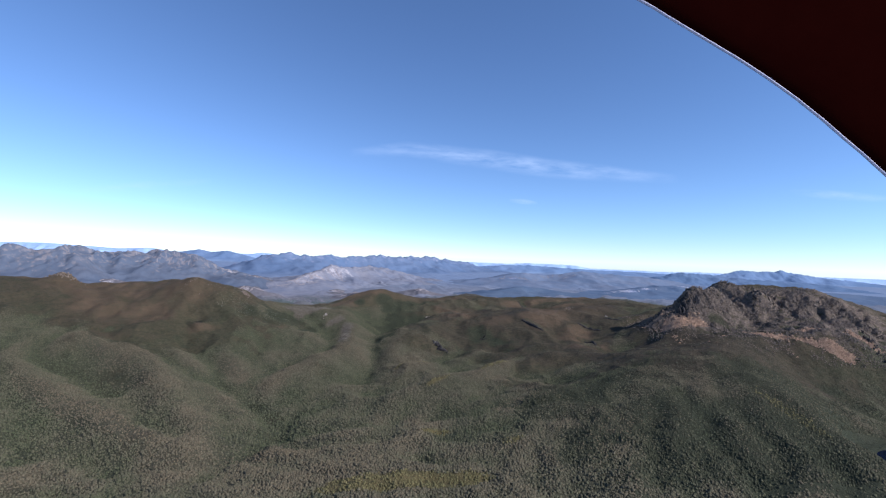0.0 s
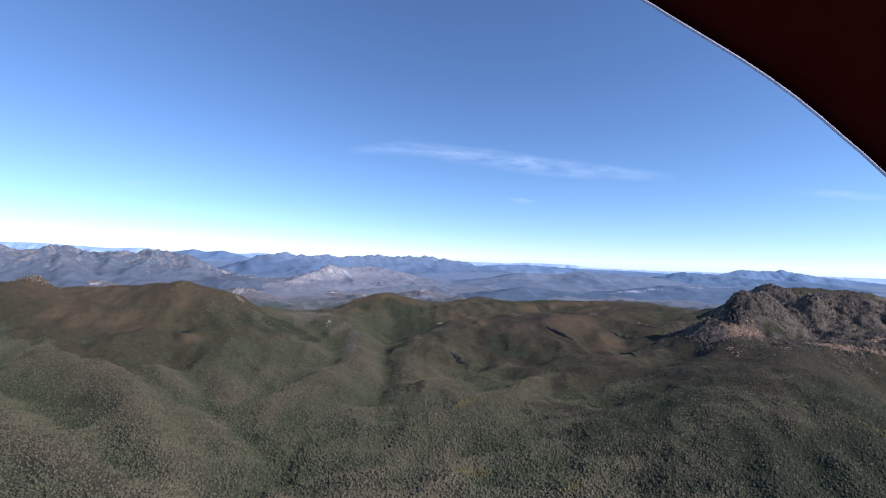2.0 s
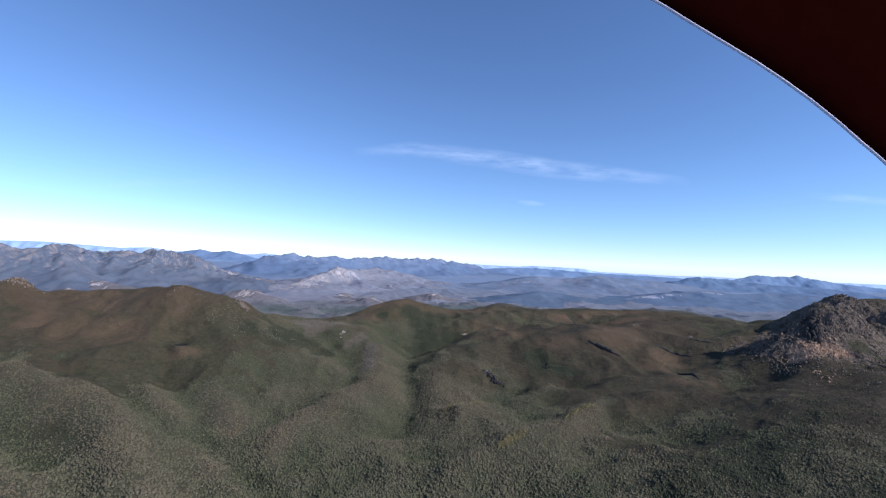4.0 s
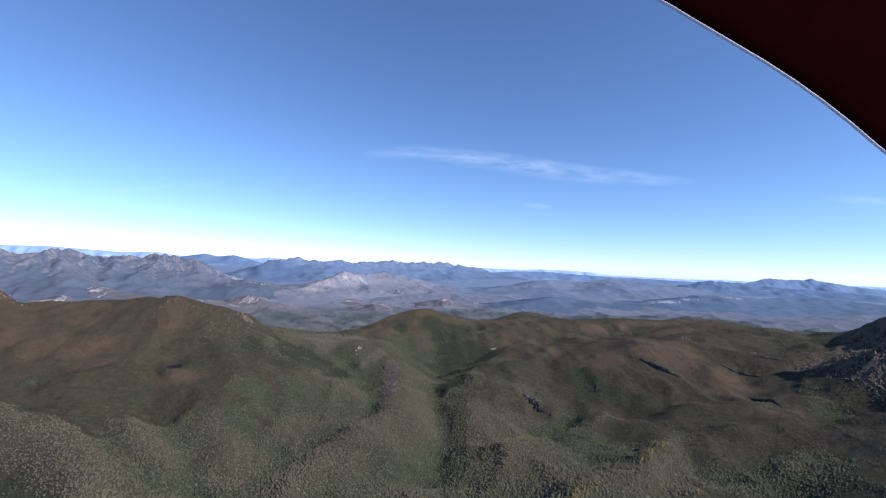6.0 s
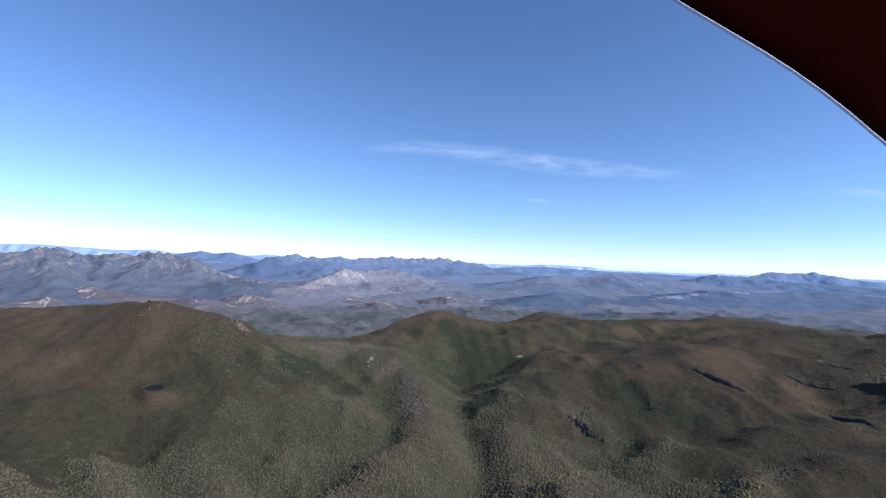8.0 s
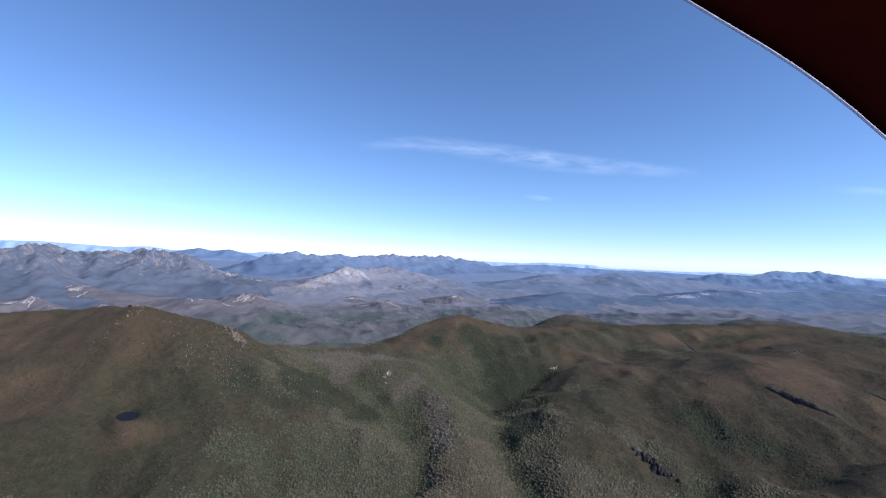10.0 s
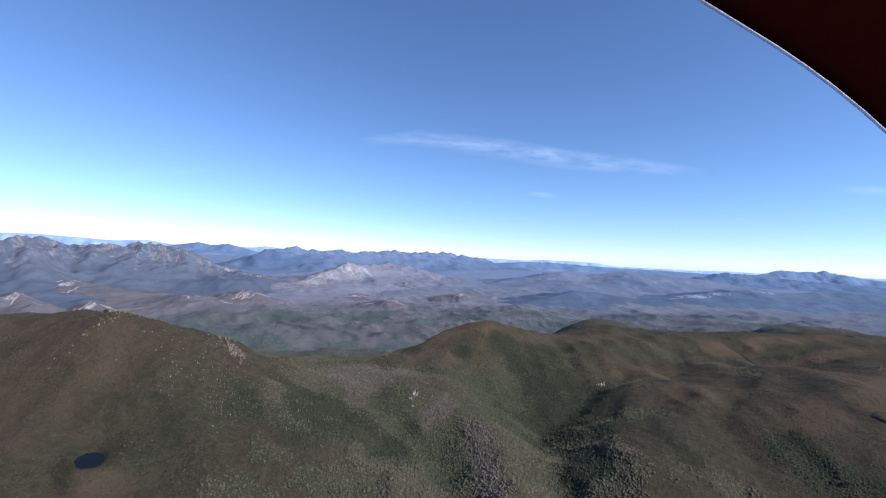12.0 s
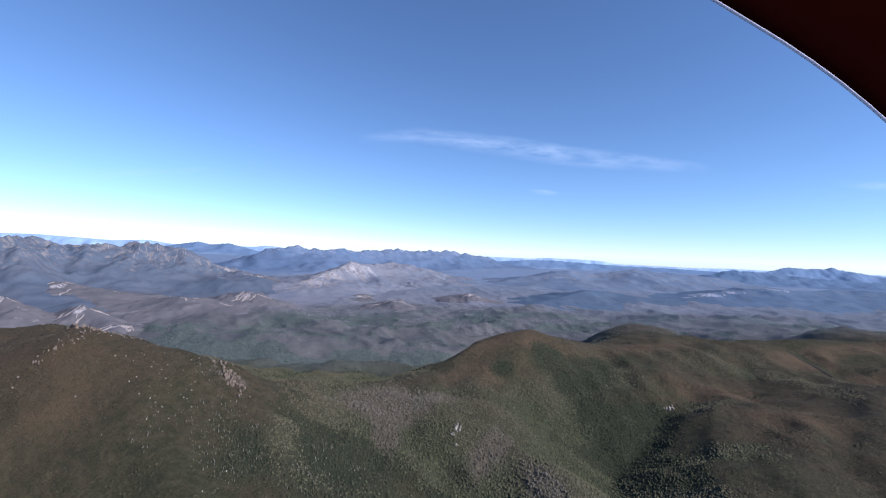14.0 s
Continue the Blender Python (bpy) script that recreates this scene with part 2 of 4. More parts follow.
WET_EAST = [
    (-50, 450, 12, 30, 170, 0.9), (-48, 505, 12, 42, 10, 1.0), (-44, 490, 13, 32, 0, 0.9), (-44, 525, 12, 20, 0, 0.9),
    (-38, 580, 26, 11, 30, 1), (-30, 534, 16, 11, 20, 0.9), (36, 458, 9, 13, 20, 1.0), (41, 450, 13, 11, 0, 1.1),
    (53, 440, 8, 8, 0, 0.9),
]
WET = WET_WEST + WET_EAST
# dark scrub on the east slopes, deepened in tone to carry their shade
SHADED_SCRUB = [(150, 230, 110, 55, 0, 1.0), (80, 285, 55, 30, 20, 0.8), (215, 270, 60, 50, 0, 1.0), (130, 300, 60, 24, 20, 0.7)]
# brown heath of the east side; its darker tone also stands in for shade
SHADED_HEATH = [(95, 470, 105, 110, 0, 1.1), (190, 400, 110, 90, 0, 1.1), (150, 560, 110, 60, 10, 0.9), (60, 560, 60, 40, 0, 0.8), (200, 300, 120, 80, 0, 1.0)]
GREY = [(-148, 484, 7, 20, 0, 1.1), (-140, 508, 18, 8, 20, 0.9), (-92, 452, 8, 34, 10, 0.9), (-152, 507, 24, 20, 0, 1), (-135, 514, 22, 9, 20, 0.8), (-110, 482, 8, 22, 150, 0.7)]
YELLOW = [(-12, 206, 44, 9, 8, 1.3), (40, 246, 12, 5, 10, 0.8), (2, 265, 16, 5, 10, 0.7), (79, 200, 26, 8, 10, 0.5), (-22, 382, 22, 3.5, 40, 1), (189, 248, 26, 3.5, 108, 1.0), (3, 329, 24, 3, 34, 0.75), (42, 361, 24, 3, 42, 0.75)]
MOOR_WEST = [
    (-330, 420, 90, 60, 0, 0.8), (-265, 430, 105, 62, 0, 1.4), (-240, 430, 60, 50, 0, 0.9), (-235, 385, 85, 48, 0, 1.2),
    (-215, 395, 42, 26, 0, 1.4), (-195, 415, 30, 30, 0, 1.3), (-160, 440, 30, 20, 0, 0.8), (-150, 462, 20, 10, 150, 1.2),
    (-148, 464, 22, 11, 150, 1), (-85, 590, 55, 34, 0, 0.9), (-20, 430, 26, 16, 0, 1.3),
]
MOOR_MIDDLE = [
    (-20, 545, 40, 30, 0, 0.8), (-18, 462, 18, 30, 0, 1.6), (-10, 515, 30, 30, 0, 1.2), (10, 515, 42, 30, 20, 1.3),
    (20, 462, 46, 50, 0, 1.6), (30, 550, 50, 40, 0, 1), (40, 500, 70, 60, 0, 1.2), (60, 405, 40, 22, 30, 1.0),
    (60, 430, 40, 30, 0, 1.4), (70, 470, 62, 44, 20, 1.2), (75, 410, 40, 22, 10, 0.9),
]
MOOR_EAST = [
    (100, 400, 60, 34, 20, 1.2), (115, 378, 60, 26, 10, 1.5), (120, 480, 110, 88, 0, 1.5), (130, 420, 60, 30, 20, 0.7),
    (130, 520, 75, 60, 0, 1), (150, 380, 70, 40, 0, 1.1), (150, 590, 120, 60, 160, 1.2), (165, 325, 55, 28, 20, 1.2),
    (200, 345, 110, 52, 10, 1.6), (215, 285, 40, 20, 120, 0.6), (230, 380, 60, 30, 0, 0.9),
]
MOOR = MOOR_WEST + MOOR_MIDDLE + MOOR_EAST


SCREE = [(206, 408, 15, 12, 0, 1.2), (222, 404, 9, 6, 0, 1.1), (268, 376, 15, 4, -30, 1.1), (302, 356, 8, 13, 20, 1.1), (300, 382, 17, 2.5, -5, 0.9), (285, 366, 12, 4, -30, 0.9), (197, 424, 8, 4, 0, 0.9), (335, 372, 12, 18, 10, 0.7)]
SHRUB = [(243, 409, 9, 7, 0, 1.2), (300, 395, 12, 5, 0, 1.1), (262, 395, 14, 6, 10, 0.8), (330, 410, 14, 8, 0, 0.8)]


def patches(x, y, rows):
    m = 0.0
    for cx, cy, a, b, turn, k in rows:
        m = np.maximum(m, k * bump(x, y, cx, cy, a, b, turn))
    return m


def covers(x, y):
    """Woods, dark wet forest with the shade-darkened east scrub, brown heath, bare rock, grey scrub and yellow bushes,
    each from 0 to 1.
    """
    z = broad(x, y)
    gully = hollow(x, y)
    rock = crag_mask(x, y)
    n, f = fbm(x, y, 60, 4, 41), fbm(x, y, 16, 3, 43)
    woods = step(250, 231, z + 6 * n - 1.2 * np.clip(gully, -1, 3)) * step(0.88, 0.25, patches(x, y, MOOR) + 0.42 * f + 0.25 * n)
    basin = step(575, 620, y - 150 * step(-110, -60, x)) * step(1450, 1000, y + 160 * n) * step(-0.30, 0.15, n + 0.12 * step(900, 700, y) + 0.25 * f + 0.5 * fbm(x * 0.35, y, 70, 3, 57)) * step(-470, -320, x + 60 * n)
    woods = np.clip(np.where(y > 575, np.maximum(woods * step(720, 660, y), basin), woods), 0, 1)
    wet = step(0.34, 0.80, patches(x, y, WET) + 0.34 * f + 0.1 * np.clip(gully, -1, 2)) * step(700, 640, y)
    shaded_scrub = 0.85 * step(0.3, 0.75, patches(x, y, SHADED_SCRUB) + 0.28 * fbm(x, y, 22, 4, 49))
    dark = np.maximum(np.maximum(wet, shaded_scrub), 0.35 * step(0.2, 2.2, gullies(x, y) + 0.5 * fbm(x, y, 35, 3, 47)) * woods)
    grey = step(0.35, 0.65, patches(x, y, GREY) + 0.16 * f) * (1 - wet)
    yellow = step(0.40, 0.62, patches(x, y, YELLOW) + 0.14 * f)
    heath = np.clip(step(0.25, 0.75, patches(x, y, BROWN) + 0.2 * f) + 0.35 * step(0.1, 0.9, n) * step(228, 246, z), 0, 1) * (1 - 0.6 * woods)
    return woods, dark, heath, rock, grey, yellow


def dryness(x, y):
    """From 0 in the moist gullies to 1 on the dry spurs."""
    return np.clip(0.46 - 0.26 * gullies(x, y) + 0.30 * fbm(x, y, 46, 4, 53) + 0.12 * fbm(x, y, 12, 3, 55), 0, 1)


# ---- materials ----
def material(name):
    m = bpy.data.materials.new(name)
    m.use_nodes = True
    return m, m.node_tree.nodes, m.node_tree.links, m.node_tree.nodes["Principled BSDF"]


def noise_of(nodes, links, size, detail=5, rough=0.6, vector=None):
    n = nodes.new("ShaderNodeTexNoise")
    n.inputs["Scale"].default_value, n.inputs["Detail"].default_value, n.inputs["Roughness"].default_value = 1 / size, detail, rough
    if vector is None:
        vector = nodes.new("ShaderNodeNewGeometry").outputs["Position"]
    links.new(vector, n.inputs["Vector"])
    return n.outputs["Fac"]


def between(nodes, links, source, low, high, to_low=0.0, to_high=1.0):
    r = nodes.new("ShaderNodeMapRange")
    links.new(source, r.inputs["Value"])
    for key, v in zip(("From Min", "From Max", "To Min", "To Max"), (low, high, to_low, to_high)):
        r.inputs[key].default_value = v
    return r.outputs["Result"]


def blend(nodes, links, fac, a, b):
    """Mixes two colours (or sockets) by a socket or number."""
    m = nodes.new("ShaderNodeMix")
    m.data_type = "RGBA"
    for socket, v in ((m.inputs["Factor"], fac), (m.inputs["A"], a), (m.inputs["B"], b)):
        if isinstance(v, bpy.types.NodeSocket):
            links.new(v, socket)
        else:
            socket.default_value = (*v, 1) if isinstance(v, tuple) else v
    return m.outputs["Result"]


def times(nodes, links, a, b):
    m = nodes.new("ShaderNodeMath")
    m.operation = "MULTIPLY"
    for socket, v in zip(m.inputs, (a, b)):
        if isinstance(v, bpy.types.NodeSocket):
            links.new(v, socket)
        else:
            socket.default_value = v
    return m.outputs[0]


def added(nodes, links, a, b):
    m = nodes.new("ShaderNodeMath")
    links.new(a, m.inputs[0])
    links.new(b, m.inputs[1])
    return m.outputs[0]


def attribute(nodes, name):
    a = nodes.new("ShaderNodeAttribute")
    a.attribute_name = name
    return a.outputs["Fac"]


def relief(nodes, links, bsdf, height, strength, distance):
    b = nodes.new("ShaderNodeBump")
    b.inputs["Strength"].default_value, b.inputs["Distance"].default_value = strength, distance
    links.new(height, b.inputs["Height"])
    links.new(b.outputs[0], bsdf.inputs["Normal"])


def ground_material():
    m, N, L, bsdf = material("highland_cover")
    woods, dark, heath, rock, far, grey, yellow, hazed_open = (attribute(N, k) for k in ("woods", "dark", "heath", "rock", "far", "grey", "yellow", "hazed_plain"))
    n0, n1, n2, n3 = noise_of(N, L, 120, 4), noise_of(N, L, 38), noise_of(N, L, 7), noise_of(N, L, 1.3, 4, 0.7)
    n4, n5 = noise_of(N, L, 0.55, 3, 0.7), noise_of(N, L, 3.2, 4, 0.65)
    moor = blend(N, L, between(N, L, n2, 0.3, 0.7), (0.071, 0.059, 0.035), (0.059, 0.054, 0.030))
    moor = blend(N, L, between(N, L, n0, 0.42, 0.60, 0.0, 0.6), moor, (0.084, 0.062, 0.039))
    moor = blend(N, L, between(N, L, attribute(N, "dry"), 0.35, 0.85, 0.0, 0.55), moor, (0.089, 0.066, 0.042))
    moor = blend(N, L, between(N, L, n1, 0.50, 0.64, 0.0, 0.75), moor, (0.054, 0.056, 0.030))
    moor = blend(N, L, between(N, L, n3, 0.50, 0.66, 0.0, 0.6), moor, (0.087, 0.076, 0.047))
    moor = blend(N, L, between(N, L, n4, 0.48, 0.62, 0.0, 0.55), moor, (0.039, 0.037, 0.022))
    moor = blend(N, L, between(N, L, n5, 0.50, 0.62, 0.0, 0.6), moor, (0.037, 0.040, 0.023))
    moor = blend(N, L, between(N, L, n5, 0.46, 0.34, 0.0, 0.5), moor, (0.094, 0.079, 0.050))
    brown = blend(N, L, between(N, L, n1, 0.35, 0.65), (0.106, 0.074, 0.046), (0.150, 0.100, 0.062))
    brown = blend(N, L, between(N, L, n4, 0.50, 0.68, 0.0, 0.5), brown, (0.070, 0.050, 0.030))
    # darkened heath: part plant colour, part painted shade
    moor = blend(N, L, times(N, L, attribute(N, "shaded_heath"), 0.62), moor, blend(N, L, between(N, L, n5, 0.35, 0.65), (0.064, 0.048, 0.034), (0.036, 0.032, 0.022)))
    c = blend(N, L, times(N, L, heath, between(N, L, n2, 0.25, 0.55, 0.35, 0.8)), moor, brown)
    dry = attribute(N, "dry")
    floor = blend(N, L, between(N, L, dry, 0.15, 0.85), (0.062, 0.066, 0.038), (0.096, 0.082, 0.053))
    floor = blend(N, L, between(N, L, n2, 0.42, 0.62, 0.0, 0.5), floor, (0.078, 0.074, 0.046))
    floor = blend(N, L, between(N, L, n4, 0.45, 0.60, 0.0, 0.5), floor, (0.046, 0.046, 0.030))
    c = blend(N, L, woods, c, floor)
    c = blend(N, L, grey, c, blend(N, L, between(N, L, n3, 0.4, 0.6), (0.095, 0.078, 0.052), (0.150, 0.125, 0.092)))
    c = blend(N, L, yellow, c, blend(N, L, between(N, L, n2, 0.4, 0.6), (0.095, 0.082, 0.036), (0.135, 0.108, 0.05)))
    c = blend(N, L, dark, c, blend(N, L, between(N, L, n3, 0.35, 0.65), (0.030, 0.036, 0.022), (0.050, 0.054, 0.032)))
    stone = blend(N, L, between(N, L, n3, 0.35, 0.65), (0.205, 0.155, 0.118), (0.088, 0.071, 0.058))
    stone = blend(N, L, between(N, L, n5, 0.50, 0.64, 0.0, 0.7), stone, (0.080, 0.068, 0.045))
    c = blend(N, L, between(N, L, times(N, L, rock, between(N, L, n2, 0.3, 0.62, 0.1, 1.5)), 0.28, 0.6), c, stone)
    screes, shrubs = attribute(N, "scree"), attribute(N, "shrub")
    c = blend(N, L, times(N, L, shrubs, 0.85), c, blend(N, L, n3, (0.030, 0.032, 0.020), (0.055, 0.052, 0.030)))
    c = blend(N, L, between(N, L, times(N, L, screes, between(N, L, n5, 0.3, 0.6, 0.5, 1.3)), 0.3, 0.7), c, blend(N, L, between(N, L, n3, 0.38, 0.62), (0.44, 0.29, 0.185), (0.25, 0.16, 0.10)))
    # basin tones with haze painted in, greyer and bluer farther out
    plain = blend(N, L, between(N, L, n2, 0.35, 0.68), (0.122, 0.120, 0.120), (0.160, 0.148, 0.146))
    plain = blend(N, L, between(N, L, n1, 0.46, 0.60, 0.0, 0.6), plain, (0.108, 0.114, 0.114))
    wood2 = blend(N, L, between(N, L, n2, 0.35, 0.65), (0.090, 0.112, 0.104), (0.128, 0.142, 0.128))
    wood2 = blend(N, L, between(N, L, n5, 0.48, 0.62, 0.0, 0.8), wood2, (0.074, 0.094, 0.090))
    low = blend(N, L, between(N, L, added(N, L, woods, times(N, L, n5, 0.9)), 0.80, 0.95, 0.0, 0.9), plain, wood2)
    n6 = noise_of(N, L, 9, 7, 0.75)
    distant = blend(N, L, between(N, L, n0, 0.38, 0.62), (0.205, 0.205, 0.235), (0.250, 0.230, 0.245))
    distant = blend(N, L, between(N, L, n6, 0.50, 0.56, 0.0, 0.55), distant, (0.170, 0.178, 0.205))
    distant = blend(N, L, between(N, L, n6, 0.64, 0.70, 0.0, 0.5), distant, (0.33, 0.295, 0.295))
    low = blend(N, L, between(N, L, added(N, L, hazed_open, times(N, L, n6, 0.9)), 0.78, 1.12), low, distant)
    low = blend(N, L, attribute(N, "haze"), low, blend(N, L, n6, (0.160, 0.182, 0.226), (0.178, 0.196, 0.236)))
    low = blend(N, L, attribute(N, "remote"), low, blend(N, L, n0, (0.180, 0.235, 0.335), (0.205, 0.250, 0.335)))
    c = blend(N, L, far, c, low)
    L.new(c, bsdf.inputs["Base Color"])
    bsdf.inputs["Roughness"].default_value = 0.95
    bsdf.inputs["Specular IOR Level"].default_value = 0.1
    relief(N, L, bsdf, noise_of(N, L, 2.2, 7, 0.75), 1.0, 1.7)
    return m


def hazed_range_material(name, low, high, rock, size, bare=0.55, foot=(0.22, 0.24, 0.29)):
    """Distant mountain: scrub slopes of two tones, and bare rock along its crest and in scars; haze is painted into
    every tone.
    """
    m, N, L, bsdf = material(name)
    n1, n2, n3 = noise_of(N, L, size), noise_of(N, L, size / 7, 7, 0.7), noise_of(N, L, size / 14, 6, 0.75)
    c = blend(N, L, between(N, L, n1, 0.35, 0.65), low, high)
    c = blend(N, L, between(N, L, n2, 0.52, 0.60, 0.0, 0.4), c, tuple(0.78 * v for v in low))
    crest, scar = attribute(N, "crest"), attribute(N, "scar")
    c = blend(N, L, between(N, L, times(N, L, crest, between(N, L, n2, 0.38, 0.68)), bare * 0.6, bare * 1.2, 0.0, 0.8), c, rock)
    pale = tuple(min(0.75, 1.15 * v + 0.05) for v in rock)
    c = blend(N, L, between(N, L, times(N, L, scar, between(N, L, n3, 0.35, 0.62)), 0.25, 0.6, 0.0, 0.85), c, pale)
    # painted haze thickens to a paler tone at the foot
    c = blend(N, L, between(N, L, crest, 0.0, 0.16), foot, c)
    L.new(c, bsdf.inputs["Base Color"])
    bsdf.inputs["Roughness"].default_value = 1.0
    bsdf.inputs["Specular IOR Level"].default_value = 0.0
    relief(N, L, bsdf, n3, 0.18, size / 30)
    return m


def leaf_material(name, *tones):
    """Foliage whose tone changes from crown to crown, and in drifts of two sizes: tones from the fresh to the dry."""
    m, N, L, bsdf = material(name)
    isl = N.new("ShaderNodeNewGeometry").outputs["Random Per Island"]
    ramp = N.new("ShaderNodeValToRGB")
    ramp.color_ramp.elements[0].color, ramp.color_ramp.elements[1].color = (*tones[0], 1), (*tones[-1], 1)
    for k, tone in enumerate(tones[1:-1]):
        ramp.color_ramp.elements.new((k + 1) / (len(tones) - 1)).color = (*tone, 1)
    L.new(added(N, L, times(N, L, isl, 0.40), times(N, L, attribute(N, "dry"), 0.70)), ramp.inputs["Fac"])
    # crown by crown some are lush and some thin
    wear = between(N, L, noise_of(N, L, 1.1, 2), 0.3, 0.7, 0.72, 1.25)
    scale = N.new("ShaderNodeVectorMath")
    scale.operation = "SCALE"
    L.new(ramp.outputs["Color"], scale.inputs[0])
    L.new(wear, scale.inputs["Scale"])
    L.new(scale.outputs[0], bsdf.inputs["Base Color"])
    bsdf.inputs["Roughness"].default_value = 0.85
    bsdf.inputs["Specular IOR Level"].default_value = 0.15
    return m


def plain_material(name, a, b, size, rough=0.8, strength=0.4, spec=0.3):
    m, N, L, bsdf = material(name)
    n = noise_of(N, L, size, 5, 0.65)
    L.new(blend(N, L, between(N, L, n, 0.3, 0.7), a, b), bsdf.inputs["Base Color"])
    bsdf.inputs["Roughness"].default_value = rough
    bsdf.inputs["Specular IOR Level"].default_value = spec
    relief(N, L, bsdf, n, strength, size * 0.4)
    return m


def water_material():
    m, N, L, bsdf = material("tannin_water")
    bsdf.inputs["Base Color"].default_value = (0.004, 0.012, 0.028, 1)
    bsdf.inputs["Roughness"].default_value = 0.08
    relief(N, L, bsdf, noise_of(N, L, 1.5, 2), 0.05, 0.2)
    return m


M_GROUND = ground_material()
M_WATER = water_material()
M_ROCK = plain_material("weathered_rock", (0.245, 0.185, 0.140), (0.105, 0.084, 0.068), 2.0, 0.9, 0.8)
M_PINK = plain_material("pink_scree", (0.47, 0.305, 0.195), (0.26, 0.165, 0.105), 2.0, 0.9, 0.6)
M_PALE = plain_material("pale_quartzite", (0.42, 0.36, 0.30), (0.25, 0.21, 0.18), 2.0, 0.9, 0.6)
# darker copy of the rock, with the shade of its faces in the colour
M_SHADEDROCK = plain_material("dark_shaded_rock", (0.075, 0.066, 0.062), (0.032, 0.030, 0.031), 1.5, 1.0, 0.9, 0.0)


# ---- building helpers ----
def mesh_from(name, verts, faces, mat, smooth=True):
    me = bpy.data.meshes.new(name)
    verts, faces = np.asarray(verts, np.float32), np.asarray(faces, np.int32)
    k = faces.shape[1]
    me.vertices.add(len(verts))
    me.vertices.foreach_set("co", verts.ravel())
    me.loops.add(faces.size)
    me.loops.foreach_set("vertex_index", faces.ravel())
    me.polygons.add(len(faces))
    me.polygons.foreach_set("loop_start", np.arange(0, faces.size, k, dtype=np.int32))
    me.polygons.foreach_set("use_smooth", np.full(len(faces), smooth, dtype=bool))
    me.update(calc_edges=True)
    me.materials.append(mat)
    return me


def attach(me, name, values):
    a = me.attributes.new(name, "FLOAT", "POINT")
    a.data.foreach_set("value", np.asarray(values, np.float32).ravel())


def quads(rows, cols, wrap=False):
    i, j = np.meshgrid(np.arange(rows - 1), np.arange(cols if wrap else cols - 1), indexing="ij")
    a, b = i * cols + j, i * cols + (j + 1) % cols
    return np.stack([a, b, b + cols, a + cols], -1).reshape(-1, 4)


# ---- ground: one sheet from below the flight to the horizon ----
def build_ground():
    fine = np.radians(np.linspace(-56, 54, 620))
    coarse = np.radians(np.linspace(54, 304, 70)[1:-1])
    ang = np.concatenate([fine, coarse])
    rad = [1.0, 40.0, 80.0, 110.0]
    while rad[-1] < 6200:
        rad.append(rad[-1] * (1.005 if rad[-1] < 700 else 1.008 if rad[-1] < 2500 else 1.016))
    rad = np.array(rad)
    R, A = np.meshgrid(rad, ang, indexing="ij")
    x, y = -40 + R * np.sin(A), R * np.cos(A)
    z = land(x, y)
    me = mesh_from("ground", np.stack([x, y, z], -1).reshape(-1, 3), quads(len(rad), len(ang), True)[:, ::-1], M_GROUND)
    for key, v in zip(("woods", "dark", "heath", "rock", "grey", "yellow"), covers(x, y)):
        attach(me, key, v)
    # weights of the painted haze, growing with distance
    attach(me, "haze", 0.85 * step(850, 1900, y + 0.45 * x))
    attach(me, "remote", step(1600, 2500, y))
    # weight of the east side's painted darkening
    attach(me, "shaded_heath", step(0.25, 0.85, patches(x, y, SHADED_HEATH) + 0.22 * fbm(x, y, 30, 4, 58)))
    attach(me, "dry", dryness(x, y))
    attach(me, "scree", step(0.35, 0.8, patches(x, y, SCREE) + 0.25 * fbm(x, y, 9, 3, 45)))
    attach(me, "shrub", step(0.4, 0.8, patches(x, y, SHRUB) + 0.25 * fbm(x, y, 9, 3, 46)))
    # where the hazed basin and plain tones take over from near cover
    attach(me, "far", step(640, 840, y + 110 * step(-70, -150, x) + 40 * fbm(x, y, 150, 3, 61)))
    attach(me, "hazed_plain", step(1000, 1450, y - 0.35 * (x + 300) + 150 * fbm(x, y, 300, 3, 63)))
    return tagged(new("ground", me), "rolling moorland and wooded highland falling to a wide heath basin", "ground", kind="structure")


ground = build_ground()


